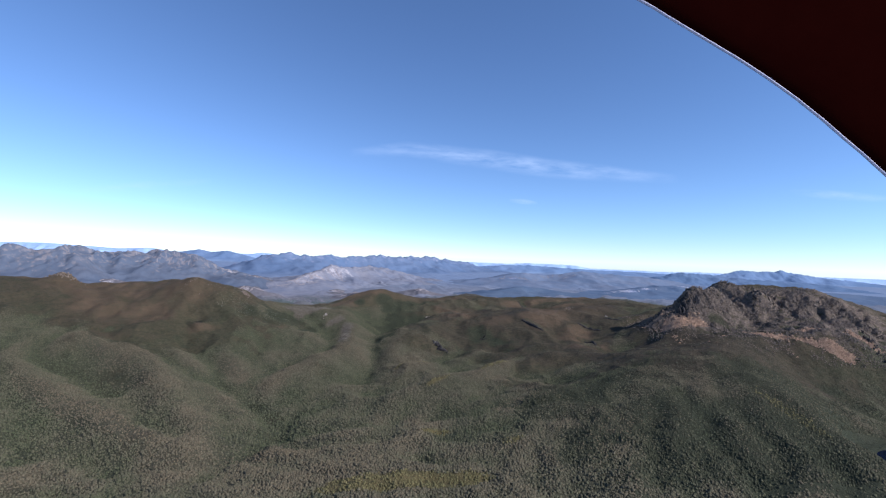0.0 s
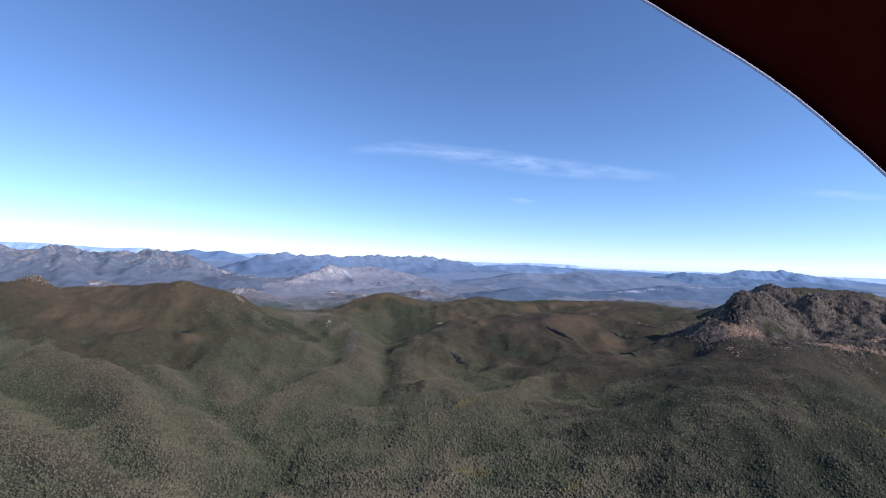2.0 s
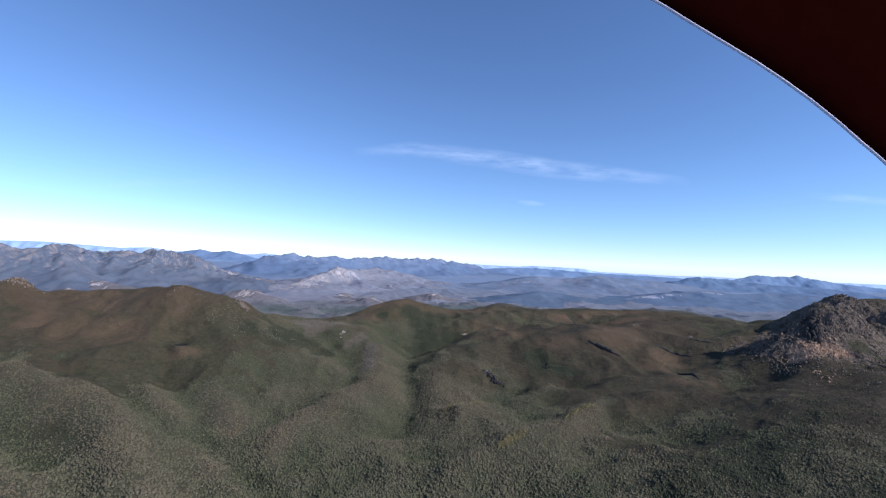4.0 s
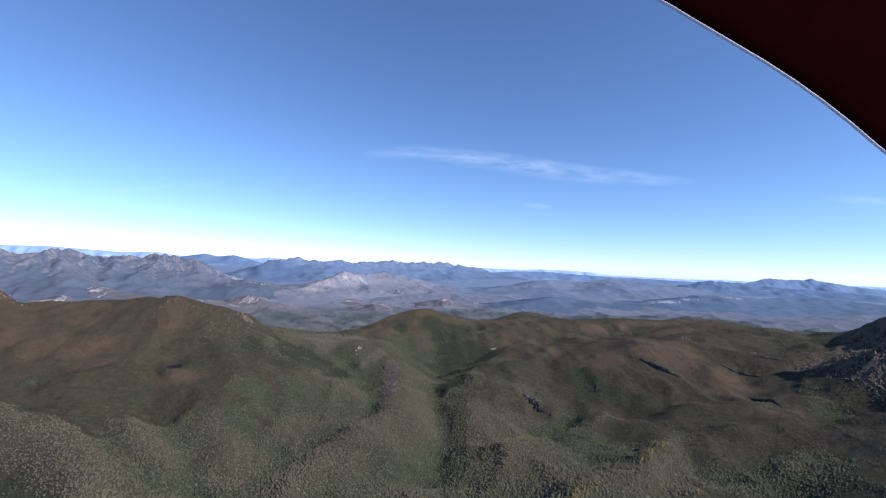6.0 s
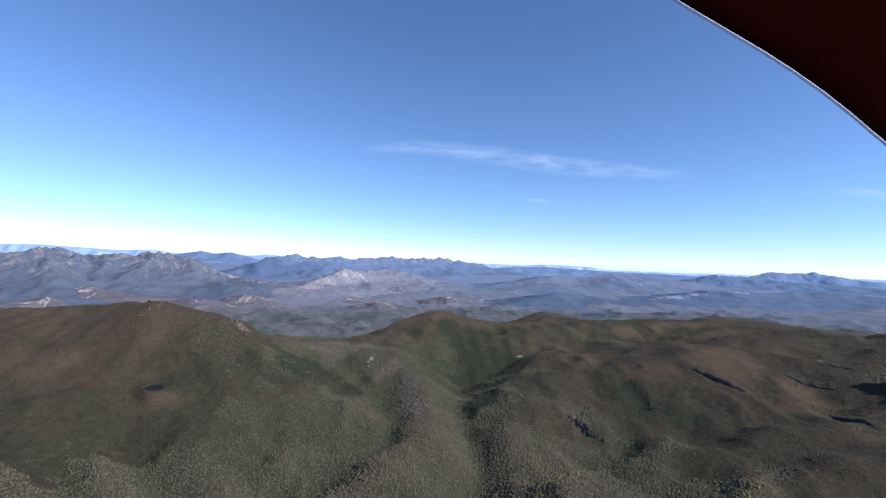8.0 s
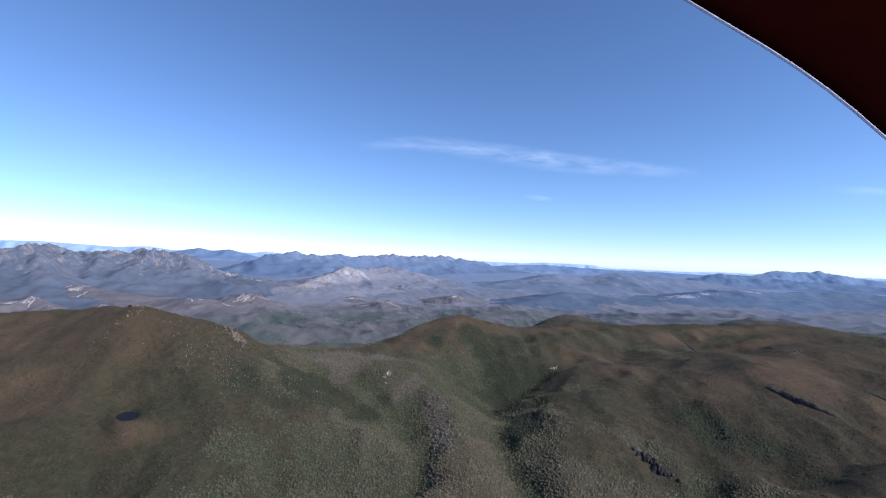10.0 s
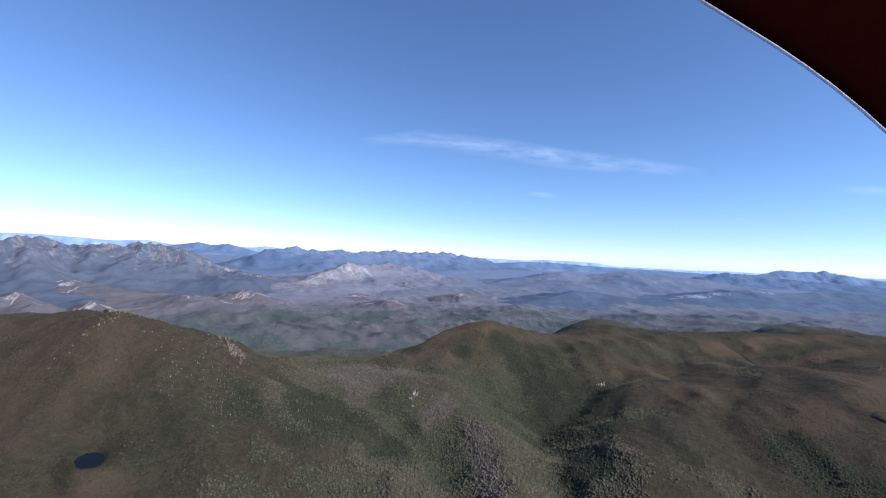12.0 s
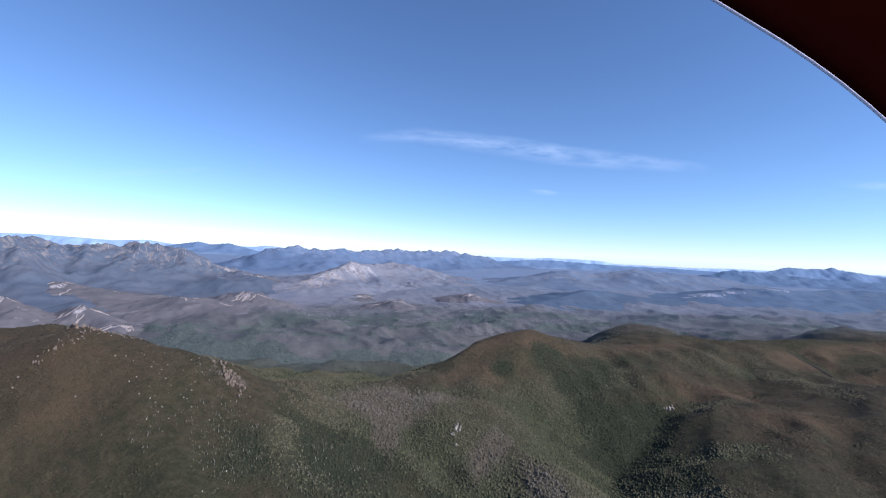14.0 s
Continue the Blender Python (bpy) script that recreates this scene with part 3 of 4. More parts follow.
# ---- mountain ranges beyond the basin ----
def mountain_range(name, label, nodes, width, mat, seed, cell, rough=1.0, jag=1.0, scars=(), steep=2.0, foot=6.0):
    """A range along the crest nodes (x, y, z), with branching spurs down both sides; its foot lies under the plain."""
    P = np.array(nodes, float)
    lo, hi = P[:, :2].min(0) - width * 1.15, P[:, :2].max(0) + width * 1.15
    nx, ny = int((hi[0] - lo[0]) / cell) + 2, int((hi[1] - lo[1]) / cell) + 2
    x, y = np.meshgrid(np.linspace(lo[0], hi[0], nx), np.linspace(lo[1], hi[1], ny))
    s = width * 0.55
    wx, wy = x + 0.30 * s * fbm(x, y, s, 4, seed), y + 0.30 * s * fbm(x, y, s, 4, seed + 5)
    base = broad(x, y) - foot
    z, q_best, run = base.copy(), np.full(x.shape, 9.0), 0.0
    for (ax, ay, az), (bx, by, bz) in zip(P[:-1], P[1:]):
        L2 = (bx - ax) ** 2 + (by - ay) ** 2
        k = np.clip(((wx - ax) * (bx - ax) + (wy - ay) * (by - ay)) / L2, 0, 1)
        k0 = np.clip(((x - ax) * (bx - ax) + (y - ay) * (by - ay)) / L2, 0, 1)
        d0 = np.hypot(x - ax - k0 * (bx - ax), y - ay - k0 * (by - ay))
        d = np.hypot(wx - ax - k * (bx - ax), wy - ay - k * (by - ay))
        d = d0 + (d - d0) * step(0, 0.25 * width, d0)
        # how far along the crest, fanned out round its ends and corners
        u = run + ((wx - ax) * (bx - ax) + (wy - ay) * (by - ay)) / math.sqrt(L2)
        left = np.sign((bx - ax) * (y - ay) - (by - ay) * (x - ax)) * 40.0
        spur, amp = 0.0, 1.0
        for o, size in enumerate((0.85 * s, 0.40 * s, 0.19 * s, 0.09 * s)):
            spur = spur + amp * (1 - 2.2 * np.abs(value(u / size + left + 3 * o, d / (2.6 * size) + 7 * o, seed + o)))
            amp *= 0.68
        q = np.clip(d / width * (1 - 0.115 * rough * spur * step(0.0, 0.35, d / width)), 0, 1)
        h = base + (az + k0 * (bz - az) - base) * (1 - q) ** steep
        z = np.maximum(z, h)
        q_best = np.minimum(q_best, q)
        run += math.sqrt(L2)
    ridge = ridged(wx, wy, s * 0.5, 5, seed + 9, 0.55)
    rise = np.clip((z - base) / 60, 0, 1)
    z = z + rise * (0.013 * s * rough * (ridge - 0.5) * step(0.02, 0.3, q_best) + jag * (0.006 + 0.016 * step(0.35, 0.05, q_best)) * s * fbm(x, y, s / 5, 5, seed + 3, 0.65))
    keep = (z > base + foot * 0.5).ravel()
    f = quads(ny, nx)
    f = f[keep[f].any(1)]
    used = np.unique(f)
    remap = np.zeros(nx * ny, int)
    remap[used] = np.arange(len(used))
    v = np.stack([x, y, z], -1).reshape(-1, 3)[used]
    me = mesh_from(name, v, remap[f], mat)
    attach(me, "crest", (np.clip(1 - q_best, 0, 1) ** 2).ravel()[used])
    scar = 0 * x
    for sx, sy, sr in scars:
        scar = np.maximum(scar, bump(x, y, sx, sy, sr, sr))
    attach(me, "scar", scar.ravel()[used])
    ob = tagged(new(name, me), label, "mountain range", "ranges beyond the basin")

    def height(px, py):
        u, v = (px - lo[0]) / (hi[0] - lo[0]) * (nx - 1), (py - lo[1]) / (hi[1] - lo[1]) * (ny - 1)
        i, j = int(min(max(u, 0), nx - 2)), int(min(max(v, 0), ny - 2))
        u, v = u - i, v - j
        return (z[j, i] * (1 - u) + z[j, i + 1] * u) * (1 - v) + (z[j + 1, i] * (1 - u) + z[j + 1, i + 1] * u) * v

    return ob, height


M_SCREE = plain_material("white_scree", (0.42, 0.355, 0.33), (0.28, 0.245, 0.24), 9.0, 1.0, 0.5, 0.0)
M_SCREEBLUE = plain_material("pale_scree", (0.46, 0.45, 0.49), (0.33, 0.34, 0.39), 9.0, 1.0, 0.5, 0.0)


M_SCREEDUN = plain_material("dun_scree", (0.31, 0.275, 0.28), (0.22, 0.205, 0.225), 9.0, 1.0, 0.5, 0.0)


def scree_ribs(made, cx, cy, spread, count, length, width, mat, seed, thin=0.5):
    """Pale stone runs, each a part: from a start near (cx, cy) down the fall of the slope."""
    ob, height = made
    rng = np.random.default_rng(seed)
    for _ in range(count):
        x, y = cx + rng.normal(0, 0.5) * spread, cy + rng.normal(0, 0.5) * spread * thin
        n, left, right, run = 12, [], [], length * rng.uniform(0.5, 1.2)
        for i in range(n + 1):
            gx, gy = height(x + 4, y) - height(x - 4, y), height(x, y + 4) - height(x, y - 4)
            g = max(math.hypot(gx, gy), 1e-6)
            dx, dy = -gx / g, -gy / g
            k = i / n
            w = width * rng.uniform(0.5, 1.3) * math.sin(math.pi * (0.08 + 0.88 * k)) ** 0.6
            left.append((x - dy * w, y + dx * w, height(x - dy * w, y + dx * w) + 0.25))
            right.append((x + dy * w, y - dx * w, height(x + dy * w, y - dx * w) + 0.25))
            x, y = x + dx * run / n, y + dy * run / n
        mid = [tuple((np.array(a) + np.array(b)) / 2 + (0, 0, 0.9)) for a, b in zip(left, right)]
        v = np.array([left, mid, right]).transpose(1, 0, 2).reshape(-1, 3)
        rib = new("scree", mesh_from("scree", v, quads(n + 1, 3), mat))
        rib.parent = ob


# bluer and paler with distance: aerial haze put into the base colours
M_MASSIF = hazed_range_material("hazed_massif_scrub", (0.096, 0.118, 0.160), (0.124, 0.138, 0.172), (0.240, 0.215, 0.215), 110, 0.52, (0.128, 0.142, 0.174))
M_QUARTZ = hazed_range_material("hazed_quartzite_range", (0.170, 0.184, 0.230), (0.220, 0.218, 0.245), (0.330, 0.300, 0.300), 80, 0.60, (0.190, 0.200, 0.232))
M_HEATHHILL = hazed_range_material("hazed_heath_hill", (0.128, 0.122, 0.132), (0.165, 0.150, 0.156), (0.441, 0.389, 0.379), 60, 0.95, (0.150, 0.150, 0.165))
M_BACK = hazed_range_material("back_range", (0.118, 0.168, 0.262), (0.142, 0.186, 0.272), (0.263, 0.278, 0.367), 200, 0.6, (0.190, 0.232, 0.310))
M_HILL = hazed_range_material("hazed_wooded_hill", (0.088, 0.124, 0.182), (0.110, 0.142, 0.192), (0.158, 0.189, 0.282), 60, 0.9, (0.140, 0.168, 0.212))
M_RIDGE = hazed_range_material("hazed_heath_ridge", (0.135, 0.176, 0.248), (0.172, 0.198, 0.256), (0.255, 0.260, 0.354), 90, 0.9, (0.180, 0.212, 0.272))
M_SCAR = hazed_range_material("scarred_hill", (0.104, 0.148, 0.220), (0.130, 0.168, 0.230), (0.357, 0.357, 0.447), 60, 0.9, (0.140, 0.172, 0.225))
M_FARBLUE = hazed_range_material("hazed_blue_range", (0.122, 0.182, 0.280), (0.140, 0.196, 0.290), (0.210, 0.252, 0.400), 200, 0.8, (0.170, 0.225, 0.320))
M_BLUE = hazed_range_material("far_range", (0.150, 0.222, 0.345), (0.170, 0.236, 0.355), (0.242, 0.294, 0.465), 300, 0.9, (0.210, 0.280, 0.390))
M_PALEBLUE = hazed_range_material("farthest_range", (0.36, 0.49, 0.68), (0.38, 0.50, 0.69), (0.39, 0.50, 0.69), 400, 0.9, (0.42, 0.53, 0.70))

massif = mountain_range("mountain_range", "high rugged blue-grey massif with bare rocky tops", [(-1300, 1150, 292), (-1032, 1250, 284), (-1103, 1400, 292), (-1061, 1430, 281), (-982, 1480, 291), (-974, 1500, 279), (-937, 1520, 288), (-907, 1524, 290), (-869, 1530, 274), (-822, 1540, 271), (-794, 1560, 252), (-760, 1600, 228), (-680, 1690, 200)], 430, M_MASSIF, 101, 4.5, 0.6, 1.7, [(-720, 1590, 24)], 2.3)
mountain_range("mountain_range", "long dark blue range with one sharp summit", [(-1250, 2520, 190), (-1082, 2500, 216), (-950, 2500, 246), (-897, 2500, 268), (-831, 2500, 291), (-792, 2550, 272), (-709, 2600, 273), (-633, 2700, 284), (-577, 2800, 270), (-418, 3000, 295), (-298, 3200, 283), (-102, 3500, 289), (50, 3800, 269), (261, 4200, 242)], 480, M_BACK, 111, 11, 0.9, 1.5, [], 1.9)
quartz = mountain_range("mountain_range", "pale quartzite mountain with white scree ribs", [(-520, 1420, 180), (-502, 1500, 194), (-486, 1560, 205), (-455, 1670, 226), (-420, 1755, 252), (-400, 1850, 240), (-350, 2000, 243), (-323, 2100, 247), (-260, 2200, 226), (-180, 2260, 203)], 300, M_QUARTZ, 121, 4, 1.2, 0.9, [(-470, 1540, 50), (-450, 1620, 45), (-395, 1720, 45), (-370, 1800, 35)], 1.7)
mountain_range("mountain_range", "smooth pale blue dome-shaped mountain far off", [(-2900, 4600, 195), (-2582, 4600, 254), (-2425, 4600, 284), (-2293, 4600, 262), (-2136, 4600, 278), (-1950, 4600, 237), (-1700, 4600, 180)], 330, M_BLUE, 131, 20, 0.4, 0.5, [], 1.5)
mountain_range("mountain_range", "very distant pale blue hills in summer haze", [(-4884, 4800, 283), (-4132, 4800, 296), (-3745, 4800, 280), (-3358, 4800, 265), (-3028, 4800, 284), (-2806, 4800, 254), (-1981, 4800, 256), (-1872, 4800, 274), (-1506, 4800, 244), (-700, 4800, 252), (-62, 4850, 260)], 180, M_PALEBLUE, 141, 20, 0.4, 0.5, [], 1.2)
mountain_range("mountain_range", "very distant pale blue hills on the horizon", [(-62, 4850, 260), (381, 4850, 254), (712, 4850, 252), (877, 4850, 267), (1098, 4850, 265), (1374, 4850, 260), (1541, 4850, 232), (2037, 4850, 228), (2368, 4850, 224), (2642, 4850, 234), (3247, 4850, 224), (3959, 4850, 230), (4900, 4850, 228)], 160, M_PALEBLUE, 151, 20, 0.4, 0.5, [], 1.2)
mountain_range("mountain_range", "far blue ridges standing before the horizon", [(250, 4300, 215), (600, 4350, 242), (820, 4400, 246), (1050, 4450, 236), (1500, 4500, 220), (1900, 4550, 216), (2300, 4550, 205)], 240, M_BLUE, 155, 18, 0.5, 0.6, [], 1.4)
hazed_heath_ridge = mountain_range("mountain_range", "low brownish blue ridge across the valley", [(150, 2150, 186), (280, 2250, 212), (386, 2300, 235), (523, 2350, 224), (716, 2400, 251), (866, 2450, 238), (1075, 2500, 226), (1352, 2700, 204)], 420, M_RIDGE, 161, 8, 0.6, 0.6, [(330, 2200, 30)], 2.0)
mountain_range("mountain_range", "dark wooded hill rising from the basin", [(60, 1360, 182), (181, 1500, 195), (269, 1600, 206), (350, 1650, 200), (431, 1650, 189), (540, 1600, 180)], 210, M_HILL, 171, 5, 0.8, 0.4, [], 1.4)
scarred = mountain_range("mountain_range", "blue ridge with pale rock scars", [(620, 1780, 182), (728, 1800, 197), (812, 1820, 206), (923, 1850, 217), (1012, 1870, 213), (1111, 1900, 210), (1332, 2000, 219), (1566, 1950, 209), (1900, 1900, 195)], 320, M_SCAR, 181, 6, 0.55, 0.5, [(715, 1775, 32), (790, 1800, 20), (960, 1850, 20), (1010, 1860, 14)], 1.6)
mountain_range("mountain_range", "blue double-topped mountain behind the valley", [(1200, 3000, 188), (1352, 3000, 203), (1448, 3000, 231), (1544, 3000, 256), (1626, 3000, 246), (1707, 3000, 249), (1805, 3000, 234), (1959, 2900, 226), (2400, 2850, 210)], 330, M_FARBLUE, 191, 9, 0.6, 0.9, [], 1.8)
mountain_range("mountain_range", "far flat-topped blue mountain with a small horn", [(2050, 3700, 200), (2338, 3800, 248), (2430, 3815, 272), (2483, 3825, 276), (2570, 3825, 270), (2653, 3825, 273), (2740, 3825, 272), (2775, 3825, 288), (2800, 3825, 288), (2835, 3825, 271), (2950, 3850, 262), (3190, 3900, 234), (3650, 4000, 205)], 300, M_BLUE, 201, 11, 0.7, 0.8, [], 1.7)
# middle, height, half width and stone runs of each low hill
FOOTHILL_ROWS = [
    (-680, 888, 222, 95, 10, 211), (-622, 850, 213, 70, 0, 213), (-575, 886, 215, 75, 16, 215), (-476, 806, 208, 70, 18, 217), (-506, 1206, 206, 90, 22, 219),
    (-660, 1630, 209, 110, 10, 221), (-228, 1250, 196, 75, 12, 223), (-67, 1450, 197, 90, 8, 225), (-590, 1130, 200, 140, 3, 227), (-330, 1420, 186, 110, 5, 229),
    (-840, 1180, 212, 170, 6, 231),
]
for hx, hy, hz, hw, runs, seed in FOOTHILL_ROWS:
    hill = mountain_range("foothill", "low heath hill with pink-white quartzite runs" if runs > 4 else "low brown heath hill on the basin floor", [(hx - hw * 1.1, hy + 55, hz - 22), (hx - hw * 0.35, hy + 15, hz - 6), (hx, hy, hz), (hx + hw * 0.55, hy - 14, hz - 12)], hw, M_HEATHHILL, seed, 2.5, 1.2, 0.9, [(hx + 3, hy - hw * 0.12, hw * 0.10 * (runs > 4))] if runs > 4 else [], 1.4)
    scree_ribs(hill, hx + 2, hy - 3, hw * 0.38, runs, hw * 0.24, hw * 0.012, M_SCREE, seed + 1)
scree_ribs(quartz, -475, 1545, 60, 26, 50, 1.5, M_SCREE, 241, 1.0)
scree_ribs(quartz, -462, 1630, 60, 22, 50, 1.5, M_SCREE, 242, 1.0)
scree_ribs(quartz, -405, 1735, 55, 24, 60, 1.4, M_SCREEDUN, 243, 0.8)
scree_ribs(quartz, -345, 2060, 110, 20, 60, 1.6, M_SCREEDUN, 252, 0.8)
scree_ribs(scarred, 720, 1790, 60, 26, 26, 1.5, M_SCREEBLUE, 244, 0.6)
scree_ribs(scarred, 800, 1810, 30, 4, 30, 2.0, M_SCREEBLUE, 245, 0.5)
scree_ribs(scarred, 960, 1855, 60, 5, 20, 2.0, M_SCREEBLUE, 246, 0.3)
scree_ribs(massif, -900, 1505, 110, 44, 16, 1.1, M_SCREEDUN, 247, 0.35)
scree_ribs(massif, -1060, 1400, 130, 30, 16, 1.1, M_SCREEDUN, 249, 0.6)
scree_ribs(hazed_heath_ridge, 330, 2230, 120, 14, 40, 2.0, M_SCREEDUN, 250, 0.4)
scree_ribs(hazed_heath_ridge, 620, 2340, 160, 12, 40, 2.0, M_SCREEDUN, 251, 0.3)
scree_ribs(massif, -730, 1600, 30, 4, 30, 2.5, M_SCREE, 248, 0.7)


# ---- water ----
def pool(name, label, cx, cy, level, r):
    a = np.linspace(0, 2 * math.pi, 72, endpoint=False)
    rim = r * 1.4 * (1 + 0.03 * np.sin(3 * a + 1)) / shore(np.cos(a), np.sin(a), r)
    v = np.concatenate([[[0, 0, 0]], np.stack([rim * np.cos(a), rim * np.sin(a), 0 * a], -1)])
    k = np.arange(72)
    me = mesh_from(name, v, np.stack([0 * k, 1 + k, 1 + (k + 1) % 72], -1), M_WATER)
    ob = new(name, me)
    ob.location = (cx, cy, level - 0.9)
    return tagged(ob, label, "water", kind="structure")


pool("tarn_water", "small dark blue mountain tarn in a moorland hollow", *TARN)
pool("lake_water", "blue lake at the foot of a grassy bank", *LAKE)


# ---- woods: crowns too many to count ----
def crown_shapes(count, seed):
    """Ragged crowns: an uneven skirt and an off-centre top."""
    rng = np.random.default_rng(seed)
    k, shapes = 4, []
    a = np.arange(k) * 2 * math.pi / k
    for _ in range(count):
        skirt = np.stack([np.cos(a), np.sin(a), rng.uniform(0.0, 0.45, k)], -1) * rng.uniform(0.65, 1.2, (k, 1))
        shapes.append(np.concatenate([skirt, [[rng.uniform(-0.3, 0.3), rng.uniform(-0.3, 0.3), rng.uniform(0.9, 1.2)]]]))
    return shapes, np.array([(i, (i + 1) % k, k) for i in range(k)])


def crowns(name, label, spots, width, height, mat, seed, tall=False, smooth=True):
    """Many crowns as one mesh: spots (x, y), with their mean width and height."""
    rng = np.random.default_rng(seed)
    shapes, f0 = crown_shapes(8, seed)
    n = len(spots)
    pick = rng.integers(0, 8, n)
    turn, big = rng.uniform(0, 6.283, n), rng.uniform(0.45, 1.5, n) * (grow(spots[:, 0], spots[:, 1]) if tall else 1)
    v = np.array(shapes)[pick]
    c, s = np.cos(turn)[:, None], np.sin(turn)[:, None]
    w, h = (width * big / 2)[:, None], (height * big * rng.uniform(0.75, 1.3, n) / 1.3)[:, None]
    zg = land(spots[:, 0], spots[:, 1])[:, None]
    out = np.stack([spots[:, :1] + w * (v[:, :, 0] * c - v[:, :, 1] * s), spots[:, 1:] + w * (v[:, :, 0] * s + v[:, :, 1] * c), zg + h * v[:, :, 2] - 0.1], -1)
    k = v.shape[1]
    faces = (f0[None] + (np.arange(n) * k)[:, None, None]).reshape(-1, 3)
    me = mesh_from(name, out.reshape(-1, 3), faces, mat, smooth)
    attach(me, "dry", np.repeat(dryness(spots[:, 0], spots[:, 1]), k))
    return tagged(new(name, me), label, "vegetation" if smooth else "rocks", kind="stuff")


_gx, _gy = np.arange(-440, 381, 2.0), np.arange(160, 661, 2.0)
_grid = [g for g in covers(*np.meshgrid(_gx, _gy))]


def cover_at(x, y):
    """The covers, read from a two-metre grid."""
    u, v = np.clip((x - _gx[0]) / 2, 0, len(_gx) - 1.001), np.clip((y - _gy[0]) / 2, 0, len(_gy) - 1.001)
    i, j = u.astype(int), v.astype(int)
    u, v = u - i, v - j
    return [(g[j, i] * (1 - u) + g[j, i + 1] * u) * (1 - v) + (g[j + 1, i] * (1 - u) + g[j + 1, i + 1] * u) * v for g in _grid]


def scatter(count, x0, x1, y0, y1, chance, seed):
    rng = np.random.default_rng(seed)
    p = np.stack([rng.uniform(x0, x1, count), rng.uniform(y0, y1, count)], -1)
    keep = rng.random(count) < chance(p[:, 0], p[:, 1])
    for cx, cy, _, r in (TARN, LAKE):
        keep &= shore(p[:, 0] - cx, p[:, 1] - cy, r) > r * 2.2
    return p[keep]


M_WOOD = leaf_material("olive_leaves", (0.064, 0.073, 0.037), (0.082, 0.084, 0.046), (0.098, 0.092, 0.055), (0.114, 0.099, 0.062), (0.128, 0.103, 0.064))
M_DARKWOOD = leaf_material("dark_leaves", (0.042, 0.046, 0.027), (0.056, 0.057, 0.033), (0.074, 0.070, 0.043))
M_SCRUB = leaf_material("heath_leaves", (0.050, 0.052, 0.028), (0.070, 0.061, 0.036), (0.088, 0.069, 0.044))
M_GREY = leaf_material("grey_leaves", (0.100, 0.086, 0.062), (0.135, 0.116, 0.088), (0.180, 0.155, 0.120))
M_YELLOW = leaf_material("yellow_leaves", (0.098, 0.094, 0.042), (0.128, 0.114, 0.050), (0.156, 0.132, 0.060))
M_DRY = leaf_material("dry_leaves", (0.094, 0.086, 0.052), (0.118, 0.098, 0.062), (0.140, 0.110, 0.066))
M_STAG = plain_material("bleached_wood", (0.30, 0.27, 0.23), (0.20, 0.18, 0.155), 0.5, 0.9, 0.3)


def grow(x, y):
    """Trees stand taller on low ground than near the tops."""
    return 0.72 + 0.38 * step(226, 198, broad(x, y)) * step(420, 260, y)


def in_view(x, y):
    return (np.abs(x + 40) < 70 + 1.05 * y) & (y > 165)


def woods_chance(x, y):
    w, d, h, r, g, ye = cover_at(x, y)
    return step(0.05, 0.95, w) * (1 - d) * (1 - g) * (1 - ye) * (1 - r) * in_view(x, y) * (0.45 + 0.55 * step(-0.7, 0.4, fbm(x, y, 14, 4, 77))) / grow(x, y) ** 2


def dry_chance(x, y):
    return woods_chance(x, y) * step(0.3, 0.6, patches(x, y, DRY) + 0.2 * fbm(x, y, 30, 3, 83))


DRY = [(-218, 322, 70, 9, 150, 1), (-210, 272, 90, 9, 157, 1), (-90, 250, 40, 18, 20, 0.6), (60, 290, 50, 16, 10, 0.7), (110, 250, 50, 14, 20, 0.7), (-84, 420, 9, 40, 0, 0.8), (-150, 350, 30, 12, 140, 0.7), (30, 340, 40, 14, 20, 0.7)]
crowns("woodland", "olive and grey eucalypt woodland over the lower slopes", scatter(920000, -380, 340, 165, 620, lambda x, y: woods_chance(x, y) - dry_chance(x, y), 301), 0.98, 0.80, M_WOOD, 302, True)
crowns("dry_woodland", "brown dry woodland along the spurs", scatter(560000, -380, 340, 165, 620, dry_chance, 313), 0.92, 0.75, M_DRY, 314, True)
crowns("rainforest", "dark green wet forest in the gullies, and shade-darkened scrub to the east", scatter(420000, -330, 330, 200, 640, lambda x, y: cover_at(x, y)[1] * in_view(x, y) / grow(x, y) ** 2, 303), 0.9, 1.0, M_DARKWOOD, 304, True)
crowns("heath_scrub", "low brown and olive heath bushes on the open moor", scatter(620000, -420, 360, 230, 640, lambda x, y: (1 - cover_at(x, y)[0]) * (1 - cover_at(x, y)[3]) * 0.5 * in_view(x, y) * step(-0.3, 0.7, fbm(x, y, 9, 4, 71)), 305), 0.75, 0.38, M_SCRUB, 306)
crowns("grey_scrub", "pale grey dead-looking scrub on the saddle and spur", scatter(30000, -190, -60, 390, 545, lambda x, y: cover_at(x, y)[4] * (1 - cover_at(x, y)[1]), 307), 0.65, 0.8, M_GREY, 308)
crowns("yellow_scrub", "yellow-green bushes in a dense patch", scatter(60000, -80, 240, 180, 420, lambda x, y: cover_at(x, y)[5], 309), 0.9, 0.9, M_YELLOW, 310)
crowns("dead_trees", "bleached standing dead trees on the hillside", scatter(2600, -212, -150, 436, 478, lambda x, y: 0.5 * step(-0.1, 0.5, fbm(x, y, 14, 3, 79)), 311), 0.16, 0.9, M_STAG, 312)

# foliage greyed and blued: distance haze is mixed into these colours
M_BASINWOOD = leaf_material("hazed_basin_leaves", (0.082, 0.104, 0.096), (0.102, 0.120, 0.106), (0.130, 0.138, 0.122))
